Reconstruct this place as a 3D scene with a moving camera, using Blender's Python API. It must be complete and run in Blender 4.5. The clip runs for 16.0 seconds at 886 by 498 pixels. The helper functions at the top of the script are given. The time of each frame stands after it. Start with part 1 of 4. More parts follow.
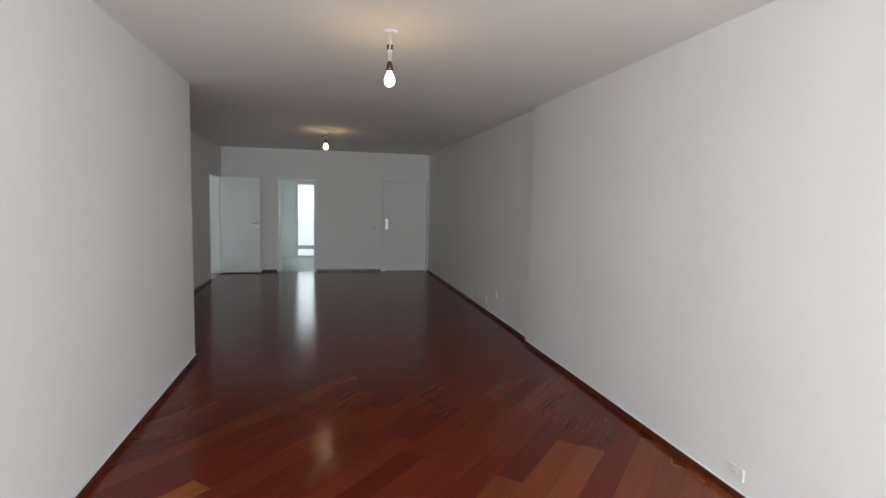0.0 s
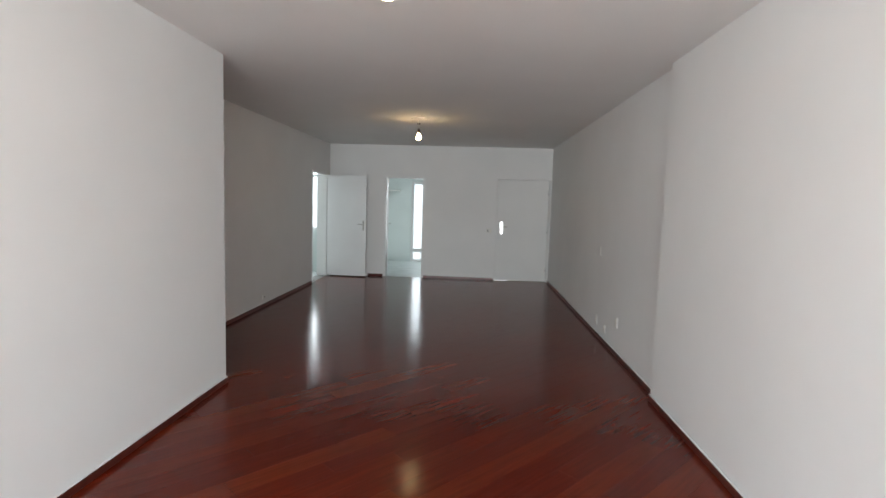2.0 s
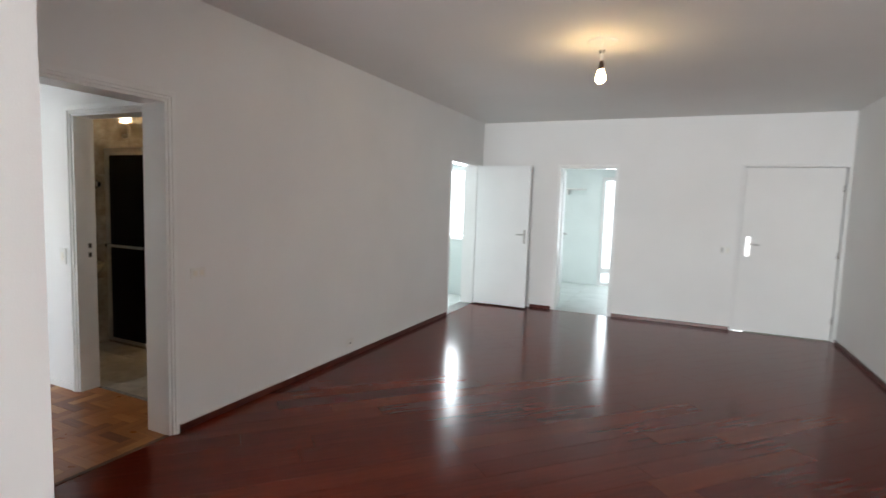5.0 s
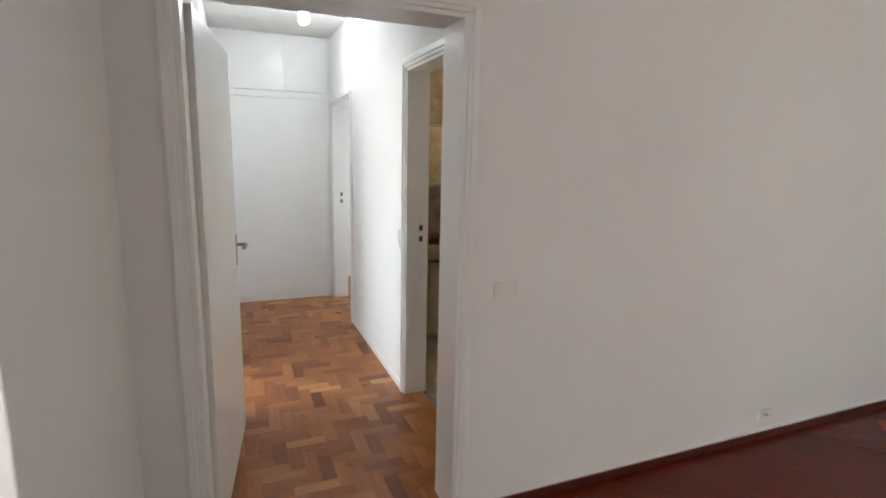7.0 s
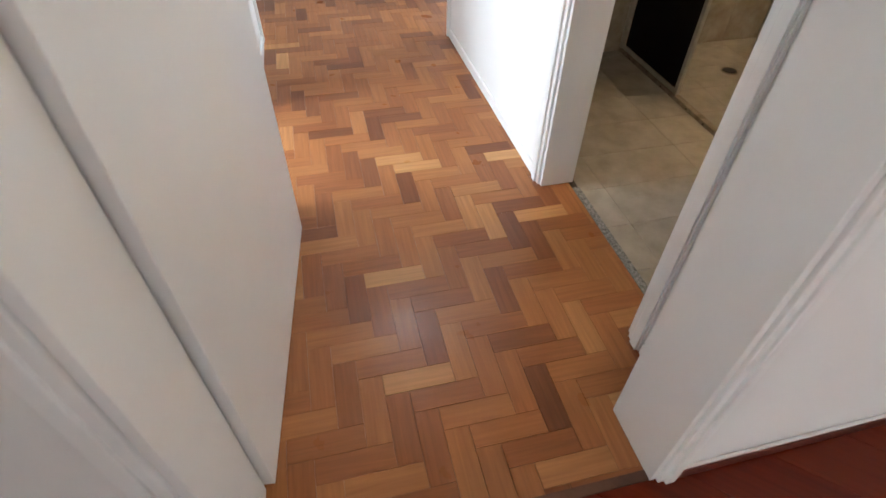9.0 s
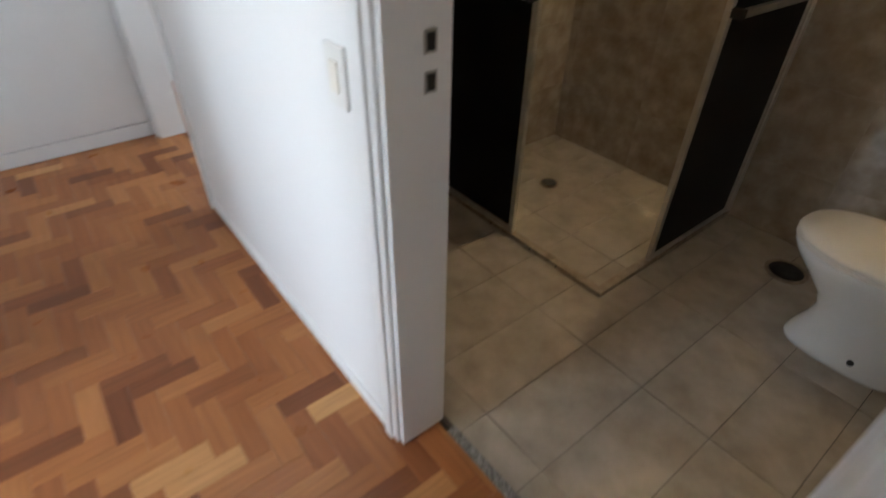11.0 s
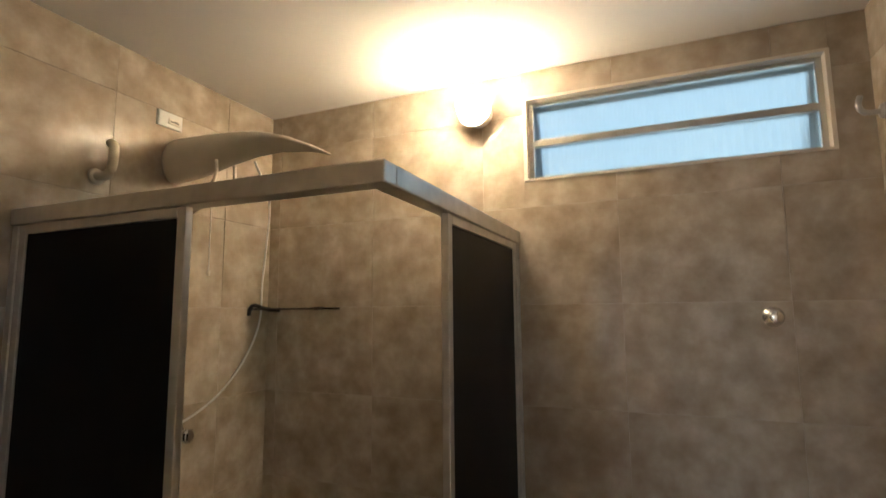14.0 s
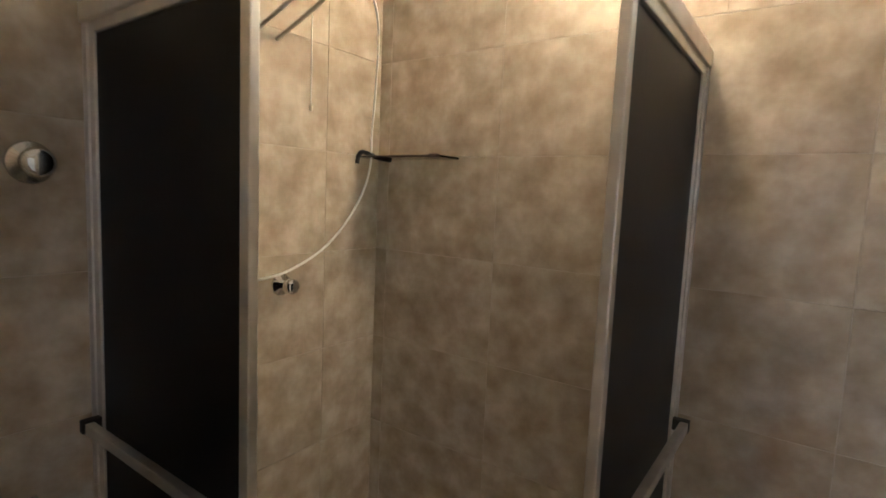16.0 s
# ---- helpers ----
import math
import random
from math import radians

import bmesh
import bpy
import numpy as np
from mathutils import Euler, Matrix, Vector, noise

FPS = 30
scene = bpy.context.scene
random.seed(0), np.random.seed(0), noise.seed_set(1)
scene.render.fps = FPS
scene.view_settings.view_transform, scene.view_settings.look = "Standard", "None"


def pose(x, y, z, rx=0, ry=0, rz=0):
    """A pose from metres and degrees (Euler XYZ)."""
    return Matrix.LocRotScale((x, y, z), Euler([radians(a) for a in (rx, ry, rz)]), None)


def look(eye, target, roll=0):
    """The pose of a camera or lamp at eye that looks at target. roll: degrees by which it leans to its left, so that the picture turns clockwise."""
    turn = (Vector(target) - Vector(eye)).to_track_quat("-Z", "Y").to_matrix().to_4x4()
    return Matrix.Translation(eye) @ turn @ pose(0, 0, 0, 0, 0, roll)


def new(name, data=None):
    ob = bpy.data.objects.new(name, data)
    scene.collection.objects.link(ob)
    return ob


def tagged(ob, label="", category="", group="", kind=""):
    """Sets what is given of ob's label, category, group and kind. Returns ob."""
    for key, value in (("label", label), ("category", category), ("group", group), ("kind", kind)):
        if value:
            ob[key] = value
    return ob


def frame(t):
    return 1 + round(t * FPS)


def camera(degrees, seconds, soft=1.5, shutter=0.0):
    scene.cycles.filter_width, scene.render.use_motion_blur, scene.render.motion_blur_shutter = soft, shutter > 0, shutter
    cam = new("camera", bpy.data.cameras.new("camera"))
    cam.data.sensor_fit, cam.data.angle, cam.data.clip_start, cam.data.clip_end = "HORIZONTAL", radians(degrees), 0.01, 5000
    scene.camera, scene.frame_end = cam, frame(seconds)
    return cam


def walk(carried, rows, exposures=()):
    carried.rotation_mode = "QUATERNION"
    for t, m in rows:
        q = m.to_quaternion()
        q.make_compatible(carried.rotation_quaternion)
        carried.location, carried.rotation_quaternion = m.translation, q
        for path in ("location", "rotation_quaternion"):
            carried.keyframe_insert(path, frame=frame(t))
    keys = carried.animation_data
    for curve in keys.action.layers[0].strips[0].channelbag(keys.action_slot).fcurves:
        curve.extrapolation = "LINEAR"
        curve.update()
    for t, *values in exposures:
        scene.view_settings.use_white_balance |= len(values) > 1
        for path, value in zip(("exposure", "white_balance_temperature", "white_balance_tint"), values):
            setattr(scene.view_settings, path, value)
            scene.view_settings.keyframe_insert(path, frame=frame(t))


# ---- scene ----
cam = camera(81.1, 16.0, shutter=0.4)
PATH = [
    (0, (1.619, -0.783, 1.661), (2.055, 1.16, 1.48), 1.3),
    (0.5, (1.736, -0.594, 1.633), (2.047, 1.373, 1.447), 1.2),
    (1, (1.918, -0.243, 1.652), (2.132, 1.738, 1.476), 1.1),
    (1.5, (2.205, 0.157, 1.625), (2.258, 2.149, 1.455), 0.3),
    (2, (2.385, 0.571, 1.612), (2.274, 2.559, 1.431), 1.7),
    (2.5, (2.489, 1.074, 1.624), (2.25, 3.054, 1.462), 1.6),
    (3, (2.593, 1.63, 1.619), (2.22, 3.588, 1.461), 1.2),
    (3.2, (2.605, 1.842, 1.62), (2.192, 3.792, 1.458), 1.2),
    (5.3, (2.165, 4.09, 1.525), (1.143, 5.80, 1.342), 1.2),
    (5.5, (2.145, 4.252, 1.514), (0.966, 5.857, 1.323), 0.4),
    (6, (2.06, 4.61, 1.497), (0.528, 5.878, 1.282), 1.5),
    (6.5, (1.668, 4.887, 1.503), (-0.051, 5.871, 1.229), 2.1),
    (7, (1.219, 5.155, 1.575), (-0.604, 5.897, 1.221), 1.2),
    (7.5, (0.779, 5.273, 1.504), (-1.09, 5.82, 1.05), 3.2),
    (8, (0.304, 5.253, 1.434), (-1.376, 5.727, 0.456), 5.0),
    (8.2, (0.134, 5.254, 1.395), (-1.415, 5.704, 0.213), 6.0),
    (10.3, (-0.69, 5.464, 1.338), (-1.946, 5.885, -0.16), -2.1),
    (10.5, (-0.817, 5.467, 1.35), (-2.064, 6.073, -0.091), -0.3),
    (11, (-1.137, 5.706, 1.374), (-2.377, 6.699, 0.159), 1.0),
    (11.5, (-1.338, 5.882, 1.393), (-2.39, 7.089, 0.194), 1.4),
    (12, (-1.495, 6.007, 1.38), (-2.177, 7.411, 0.129), 0.0),
    (12.5, (-1.525, 6.092, 1.42), (-1.968, 7.61, 0.195), -1.9),
    (13, (-1.542, 6.19, 1.492), (-2.022, 7.989, 0.759), -0.7),
    (13.5, (-1.466, 6.302, 1.614), (-2.179, 8.167, 1.483), -0.9),
    (14, (-1.466, 6.31, 1.68), (-2.232, 8.142, 1.919), -0.5),
    (14.5, (-1.483, 6.327, 1.673), (-2.282, 8.133, 1.986), -0.3),
    (15, (-1.531, 6.398, 1.635), (-2.575, 8.082, 1.909), 1.3),
    (15.5, (-1.572, 6.469, 1.595), (-2.712, 8.112, 1.561), 2.2),
    (16, (-1.675, 6.625, 1.568), (-2.826, 8.247, 1.363), 2.5),
]
EXPOSURES = [(0, 0.22, 6250, 6), (1.5, 0.65, 6250, 6), (3.0, 1.2, 6200, 6), (4.2, 1.5, 6200, 7), (5.5, 1.78, 6300, 7), (7, 2.1, 6350, 7), (7.5, 2.25, 6250, 7), (8.2, 2.7, 6150, 7), (10.3, 2.45, 5950, 7), (11, 2.0, 5900, 7), (11.5, 2.2, 5950, 8), (12, 2.95, 6250, 9), (12.6, 3.15, 6050, 10), (13.3, 2.85, 5550, 9), (14, 1.95, 5600, 8), (14.7, 1.75, 5700, 8), (15.5, 2.4, 5450, 8), (16, 2.8, 5150, 7)]
walk(cam, [(t, look(eye, target, roll)) for t, eye, target, roll in PATH], EXPOSURES)

# ---------- world and large lights ----------
world = bpy.data.worlds.new("sky")
scene.world = world
world.use_nodes = True
wt = world.node_tree
sky = wt.nodes.new("ShaderNodeTexSky")
sky.sky_type, sky.sun_disc = "NISHITA", False
sky.sun_elevation, sky.sun_rotation = radians(42), radians(200)
wt.nodes["Background"].inputs[1].default_value = 0.13
wt.links.new(sky.outputs[0], wt.nodes["Background"].inputs[0])
sun = new("sun", bpy.data.lights.new("sun", "SUN"))
sun.data.energy, sun.data.angle, sun.data.color = 0.8, radians(20), (1.0, 0.96, 1.05)
sun.matrix_world = look((0, 0, 0), (0.25, 0.7, -0.68))


def window_light(m, wide, high, watts, color):
    """Daylight that enters by a window's opening."""
    data = bpy.data.lights.new("window_light", "AREA")
    data.shape, data.size, data.size_y, data.energy, data.color = "RECTANGLE", wide, high, watts, color
    ob = new("window_light", data)
    ob.matrix_world = m
    return ob


DAY = (0.93, 0.97, 1.0)
window_light(look((2.1, -3.17, 1.45), (2.1, 3.0, 1.3)), 3.2, 2.3, 210, DAY)
window_light(look((1.2, 14.33, 1.3), (1.2, 12.0, 1.2)), 0.78, 1.6, 6, DAY)
window_light(look((-1.45, 11.78, 1.52), (-1.45, 9.0, 1.3)), 1.4, 1.1, 22, DAY)
window_light(look((-2.35, 2.24, 1.55), (-2.0, 6.0, 1.2)), 1.5, 1.2, 25, DAY)
window_light(look((-4.0, 8.45, 1.6), (-4.0, 6.0, 1.2)), 0.9, 1.1, 8, DAY)
window_light(look((-1.43, 8.24, 2.30), (-1.43, 6.5, 1.6)), 0.86, 0.26, 0.5, (0.75, 0.9, 1.0))


# ---------- materials ----------
def mat(name, color, rough=0.5, metal=0.0, spread=0.06, scale=8.0, bump=0.0, bump_scale=60.0, spec=0.5, coat=0.0):
    """A surface with stains at one scale and fine grain and relief at another."""
    m = bpy.data.materials.new(name)
    m.use_nodes = True
    n, l = m.node_tree.nodes, m.node_tree.links
    b = n["Principled BSDF"]
    b.inputs["Roughness"].default_value, b.inputs["Metallic"].default_value = rough, metal
    b.inputs["Specular IOR Level"].default_value = spec
    b.inputs["Coat Weight"].default_value = coat
    tc = n.new("ShaderNodeTexCoord")
    big = n.new("ShaderNodeTexNoise")
    big.inputs["Scale"].default_value, big.inputs["Detail"].default_value = scale, 6
    l.new(tc.outputs["Object"], big.inputs["Vector"])
    ramp = n.new("ShaderNodeValToRGB")
    lo, hi = [tuple(max(0.0, min(1.0, c * f)) for c in color) + (1,) for f in (1 - spread, 1 + spread)]
    ramp.color_ramp.elements[0].position, ramp.color_ramp.elements[1].position = 0.3, 0.7
    ramp.color_ramp.elements[0].color, ramp.color_ramp.elements[1].color = lo, hi
    l.new(big.outputs["Fac"], ramp.inputs["Fac"])
    l.new(ramp.outputs["Color"], b.inputs["Base Color"])
    if bump:
        fine = n.new("ShaderNodeTexNoise")
        fine.inputs["Scale"].default_value, fine.inputs["Detail"].default_value = bump_scale, 4
        l.new(tc.outputs["Object"], fine.inputs["Vector"])
        bm = n.new("ShaderNodeBump")
        bm.inputs["Strength"].default_value, bm.inputs["Distance"].default_value = bump, 0.004
        l.new(fine.outputs["Fac"], bm.inputs["Height"])
        l.new(bm.outputs["Normal"], b.inputs["Normal"])
    return m


def glow(name, color, strength):
    m = bpy.data.materials.new(name)
    m.use_nodes = True
    b = m.node_tree.nodes["Principled BSDF"]
    b.inputs["Base Color"].default_value = (0.9, 0.9, 0.88, 1)
    b.inputs["Emission Color"].default_value = (*color, 1)
    b.inputs["Emission Strength"].default_value = strength
    return m


def wood(name, stops, rough, grain, coat=0.0, wear=0.0):
    """Lacquered wood: a tone for each piece, grain along its own x, a wavy lacquer."""
    m = bpy.data.materials.new(name)
    m.use_nodes = True
    n, l = m.node_tree.nodes, m.node_tree.links
    b = n["Principled BSDF"]
    info, tc = n.new("ShaderNodeObjectInfo"), n.new("ShaderNodeTexCoord")
    tone = n.new("ShaderNodeValToRGB")
    while len(tone.color_ramp.elements) < len(stops):
        tone.color_ramp.elements.new(0.5)
    for e, (p, c) in zip(tone.color_ramp.elements, stops):
        e.position, e.color = p, (*c, 1)
    own = n.new("ShaderNodeAttribute")
    own.attribute_name = "tone"
    both = n.new("ShaderNodeMath")
    l.new(info.outputs["Random"], both.inputs[0])
    l.new(own.outputs["Fac"], both.inputs[1])
    part = n.new("ShaderNodeMath")
    part.operation = "FRACT"
    l.new(both.outputs[0], part.inputs[0])
    l.new(part.outputs[0], tone.inputs["Fac"])
    mul = n.new("ShaderNodeVectorMath")
    mul.operation = "MULTIPLY_ADD"
    mul.inputs[1].default_value = (1.2, 22, 22)
    l.new(tc.outputs["Object"], mul.inputs[0])
    rnd = n.new("ShaderNodeVectorMath")
    rnd.operation = "SCALE"
    rnd.inputs[0].default_value = (37, 91, 53)
    l.new(info.outputs["Random"], rnd.inputs["Scale"])
    l.new(rnd.outputs[0], mul.inputs[2])
    fib = n.new("ShaderNodeTexNoise")
    fib.inputs["Scale"].default_value, fib.inputs["Detail"].default_value, fib.inputs["Distortion"].default_value = grain, 8, 0.6
    l.new(mul.outputs[0], fib.inputs["Vector"])
    shade = n.new("ShaderNodeMapRange")
    shade.inputs[1].default_value, shade.inputs[2].default_value = 0.25, 0.75
    shade.inputs[3].default_value, shade.inputs[4].default_value = 0.80, 1.18
    l.new(fib.outputs["Fac"], shade.inputs[0])
    mix = n.new("ShaderNodeVectorMath")
    mix.operation = "SCALE"
    l.new(tone.outputs["Color"], mix.inputs[0])
    l.new(shade.outputs[0], mix.inputs["Scale"])
    l.new(mix.outputs[0], b.inputs["Base Color"])
    wave = n.new("ShaderNodeTexNoise")
    wave.inputs["Scale"].default_value, wave.inputs["Detail"].default_value = 7, 3
    geo = n.new("ShaderNodeNewGeometry")
    l.new(geo.outputs["Position"], wave.inputs["Vector"])
    r = n.new("ShaderNodeMapRange")
    r.inputs[3].default_value, r.inputs[4].default_value = rough * 0.7, rough * 1.4
    l.new(wave.outputs["Fac"], r.inputs[0])
    l.new(r.outputs[0], b.inputs["Roughness"])
    bm = n.new("ShaderNodeBump")
    bm.inputs["Strength"].default_value, bm.inputs["Distance"].default_value = 0.09, 0.004
    l.new(wave.outputs["Fac"], bm.inputs["Height"])
    l.new(bm.outputs["Normal"], b.inputs["Normal"])
    b.inputs["Coat Weight"].default_value = coat
    b.inputs["Specular IOR Level"].default_value = 0.2
    b.inputs["Coat Roughness"].default_value = rough * 0.6
    return m


def ceramic(name, dark, mid, light, rough, scale):
    """Glazed tile with a clouded marbled print that differs from tile to tile."""
    m = bpy.data.materials.new(name)
    m.use_nodes = True
    n, l = m.node_tree.nodes, m.node_tree.links
    b = n["Principled BSDF"]
    info, geo = n.new("ShaderNodeObjectInfo"), n.new("ShaderNodeNewGeometry")
    add = n.new("ShaderNodeVectorMath")
    add.operation = "ADD"
    rnd = n.new("ShaderNodeVectorMath")
    rnd.operation = "SCALE"
    rnd.inputs[0].default_value = (7, 13, 5)
    l.new(info.outputs["Random"], rnd.inputs["Scale"])
    l.new(geo.outputs["Position"], add.inputs[0])
    l.new(rnd.outputs[0], add.inputs[1])
    cloud = n.new("ShaderNodeTexNoise")
    cloud.inputs["Scale"].default_value, cloud.inputs["Detail"].default_value, cloud.inputs["Roughness"].default_value = scale, 7, 0.55
    l.new(add.outputs[0], cloud.inputs["Vector"])
    ramp = n.new("ShaderNodeValToRGB")
    ramp.color_ramp.elements.new(0.5)
    for e, (p, c) in zip(ramp.color_ramp.elements, ((0.3, dark), (0.5, mid), (0.7, light))):
        e.position, e.color = p, (*c, 1)
    l.new(cloud.outputs["Fac"], ramp.inputs["Fac"])
    l.new(ramp.outputs["Color"], b.inputs["Base Color"])
    b.inputs["Roughness"].default_value = rough
    wave = n.new("ShaderNodeTexNoise")
    wave.inputs["Scale"].default_value = 11
    l.new(geo.outputs["Position"], wave.inputs["Vector"])
    bm = n.new("ShaderNodeBump")
    bm.inputs["Strength"].default_value, bm.inputs["Distance"].default_value = 0.06, 0.004
    l.new(wave.outputs["Fac"], bm.inputs["Height"])
    l.new(bm.outputs["Normal"], b.inputs["Normal"])
    return m


def glass(name, rough, tint):
    m = bpy.data.materials.new(name)
    m.use_nodes = True
    b = m.node_tree.nodes["Principled BSDF"]
    b.inputs["Base Color"].default_value = (*tint, 1)
    b.inputs["Roughness"].default_value = rough
    b.inputs["Transmission Weight"].default_value = 1.0
    b.inputs["IOR"].default_value = 1.3
    return m


PAINT = mat("wall_paint", (0.79, 0.785, 0.775), 0.75, spread=0.02, scale=1.6, bump=0.12, bump_scale=130)
CEIL = mat("ceiling_paint", (0.80, 0.79, 0.77), 0.85, spread=0.02, scale=1.2, bump=0.08, bump_scale=90)
GLOSS = mat("white_enamel", (0.80, 0.80, 0.79), 0.32, spread=0.025, scale=3, bump=0.05, bump_scale=40)
DOORP = mat("door_paint", (0.81, 0.82, 0.82), 0.38, spread=0.02, scale=2.5, bump=0.05, bump_scale=50)
BASEW = mat("dark_red_wood", (0.085, 0.018, 0.012), 0.3, spread=0.35, scale=14, bump=0.1)
PLANK = wood("red_plank", ((0.0, (0.086, 0.0085, 0.0035)), (0.35, (0.100, 0.011, 0.004)), (0.65, (0.112, 0.0135, 0.005)), (0.9, (0.126, 0.018, 0.006)), (1.0, (0.142, 0.024, 0.008))), 0.16, 2.0, 0.0)
# near planks: the back window's sheen is put into a lighter, more orange colour
PLANK_SHEEN = wood("window_sheen_plank", ((0.0, (0.12, 0.020, 0.0065)), (0.35, (0.16, 0.034, 0.009)), (0.65, (0.195, 0.049, 0.012)), (0.9, (0.23, 0.066, 0.016)), (1.0, (0.26, 0.082, 0.019))), 0.16, 2.0, 0.0)
PARQ = wood("parquet_wood", ((0.0, (0.15, 0.050, 0.020)), (0.2, (0.25, 0.088, 0.030)), (0.6, (0.32, 0.122, 0.040)), (0.93, (0.37, 0.152, 0.052)), (1.0, (0.50, 0.26, 0.10))), 0.3, 3.4, 0.1)
SCREED = mat("joint_filler", (0.10, 0.04, 0.02), 0.8, spread=0.3, bump=0.2)
TILE = ceramic("beige_wall_tile", (0.315, 0.258, 0.188), (0.42, 0.355, 0.27), (0.535, 0.475, 0.385), 0.07, 11.0)
FTILE = ceramic("beige_floor_tile", (0.33, 0.285, 0.22), (0.41, 0.36, 0.29), (0.48, 0.43, 0.36), 0.28, 10.0)
GROUT = mat("wall_grout", (0.47, 0.41, 0.33), 0.8, spread=0.15, scale=20)
FGROUT = mat("floor_grout", (0.10, 0.085, 0.07), 0.85, spread=0.3, scale=20)
KTILE = ceramic("pale_floor_tile", (0.52, 0.56, 0.54), (0.58, 0.62, 0.60), (0.63, 0.67, 0.65), 0.5, 3.0)
KWALL = mat("kitchen_wall_tile", (0.70, 0.76, 0.74), 0.3, spread=0.03, scale=2)
GRANITE = mat("granite_sill", (0.22, 0.22, 0.21), 0.4, spread=0.75, scale=130)
ALU = mat("aluminium", (0.60, 0.57, 0.52), 0.33, metal=0.9, spread=0.12, scale=18, bump=0.05)
ALUD = mat("dull_aluminium", (0.36, 0.30, 0.23), 0.5, metal=0.6, spread=0.3, scale=25, bump=0.1)
SMOKE = mat("smoked_acrylic", (0.005, 0.004, 0.004), 0.32, spread=0.4, scale=3, bump=0.04, spec=0.09)
CHROME = mat("chrome", (0.78, 0.78, 0.78), 0.12, metal=1.0, spread=0.08, scale=20)
STEEL = mat("brushed_steel", (0.42, 0.41, 0.39), 0.35, metal=1.0, spread=0.15, scale=30)
BLACK = mat("black_rubber", (0.015, 0.014, 0.013), 0.6, spread=0.4, scale=30)
CHINA = mat("white_china", (0.80, 0.80, 0.77), 0.12, spread=0.02, scale=6, coat=0.3)
SEATP = mat("ivory_plastic", (0.77, 0.73, 0.65), 0.3, spread=0.03, scale=6)
IVORY = mat("ivory_china", (0.70, 0.62, 0.47), 0.15, spread=0.03, scale=5, coat=0.3)
PLASTIC = mat("white_plastic", (0.76, 0.75, 0.72), 0.35, spread=0.03, scale=10)
SHOWERP = mat("aged_white_plastic", (0.66, 0.60, 0.50), 0.4, spread=0.06, scale=9)
BRASS = mat("brass", (0.55, 0.33, 0.10), 0.35, metal=1.0, spread=0.2, scale=40)
BAKE = mat("brown_bakelite", (0.05, 0.025, 0.015), 0.4, spread=0.3, scale=30)
MIRROR = mat("mirror_silver", (0.85, 0.86, 0.85), 0.02, metal=1.0, spread=0.01, scale=2)
FROST = glass("ribbed_glass", 0.45, (0.24, 0.27, 0.265))
FROSTK = glass("frosted_door_glass", 0.3, (0.93, 0.96, 0.96))
CLEAR = glass("clear_glass", 0.02, (0.92, 0.96, 0.95))
BULB = glow("lit_bulb", (1.0, 0.66, 0.30), 40)
BULB_COLD = glow("lit_bulb_cold", (0.93, 0.97, 1.0), 44)
BULB_BATH = glow("lit_bulb_bath", (1.0, 0.71, 0.40), 66)


# ---------- builders ----------
def mesh_ob(name, bm, material, parent=None, smooth=False):
    me = bpy.data.meshes.new(name)
    bmesh.ops.recalc_face_normals(bm, faces=bm.faces)
    bm.to_mesh(me)
    bm.free()
    for m in material if isinstance(material, (list, tuple)) else [material]:
        me.materials.append(m)
    if smooth:
        for p in me.polygons:
            p.use_smooth = True
    ob = new(name, me)
    ob.parent = parent
    return ob


def add_box(bm, lo, hi, bevel=0.0):
    c = [(a + b) / 2 for a, b in zip(lo, hi)]
    s = [abs(b - a) for a, b in zip(lo, hi)]
    made = bmesh.ops.create_cube(bm, size=1, matrix=Matrix.LocRotScale(c, None, s))
    if bevel:
        edges = list({e for v in made["verts"] for e in v.link_edges})
        bmesh.ops.bevel(bm, geom=edges, offset=bevel, segments=2, affect="EDGES", profile=0.6)


def box(name, lo, hi, material, parent=None, bevel=0.0):
    bm = bmesh.new()
    add_box(bm, lo, hi, bevel)
    return mesh_ob(name, bm, material, parent)


def boxes(name, parts, material, parent=None, bevel=0.0):
    bm = bmesh.new()
    for lo, hi in parts:
        add_box(bm, lo, hi, bevel)
    return mesh_ob(name, bm, material, parent)


def lathe(name, profile, material, m=Matrix(), parent=None, steps=24):
    """Turns (radius, height) pairs round the z axis, then lays them by m."""
    bm = bmesh.new()
    rings = []
    for r, z in profile:
        rings.append([bm.verts.new(m @ Vector((r * math.cos(a), r * math.sin(a), z))) for a in [2 * math.pi * i / steps for i in range(steps)]])
    for a, b in zip(rings, rings[1:]):
        for i in range(steps):
            bm.faces.new((a[i], a[(i + 1) % steps], b[(i + 1) % steps], b[i]))
    bm.faces.new(rings[0])
    bm.faces.new(rings[-1])
    return mesh_ob(name, bm, material, parent, True)


def loft(name, rings, material, parent=None, caps=True):
    bm = bmesh.new()
    vs = [[bm.verts.new(p) for p in ring] for ring in rings]
    k = len(vs[0])
    for a, b in zip(vs, vs[1:]):
        for i in range(k):
            bm.faces.new((a[i], a[(i + 1) % k], b[(i + 1) % k], b[i]))
    if caps:
        bm.faces.new(vs[0])
        bm.faces.new(vs[-1])
    return mesh_ob(name, bm, material, parent, True)


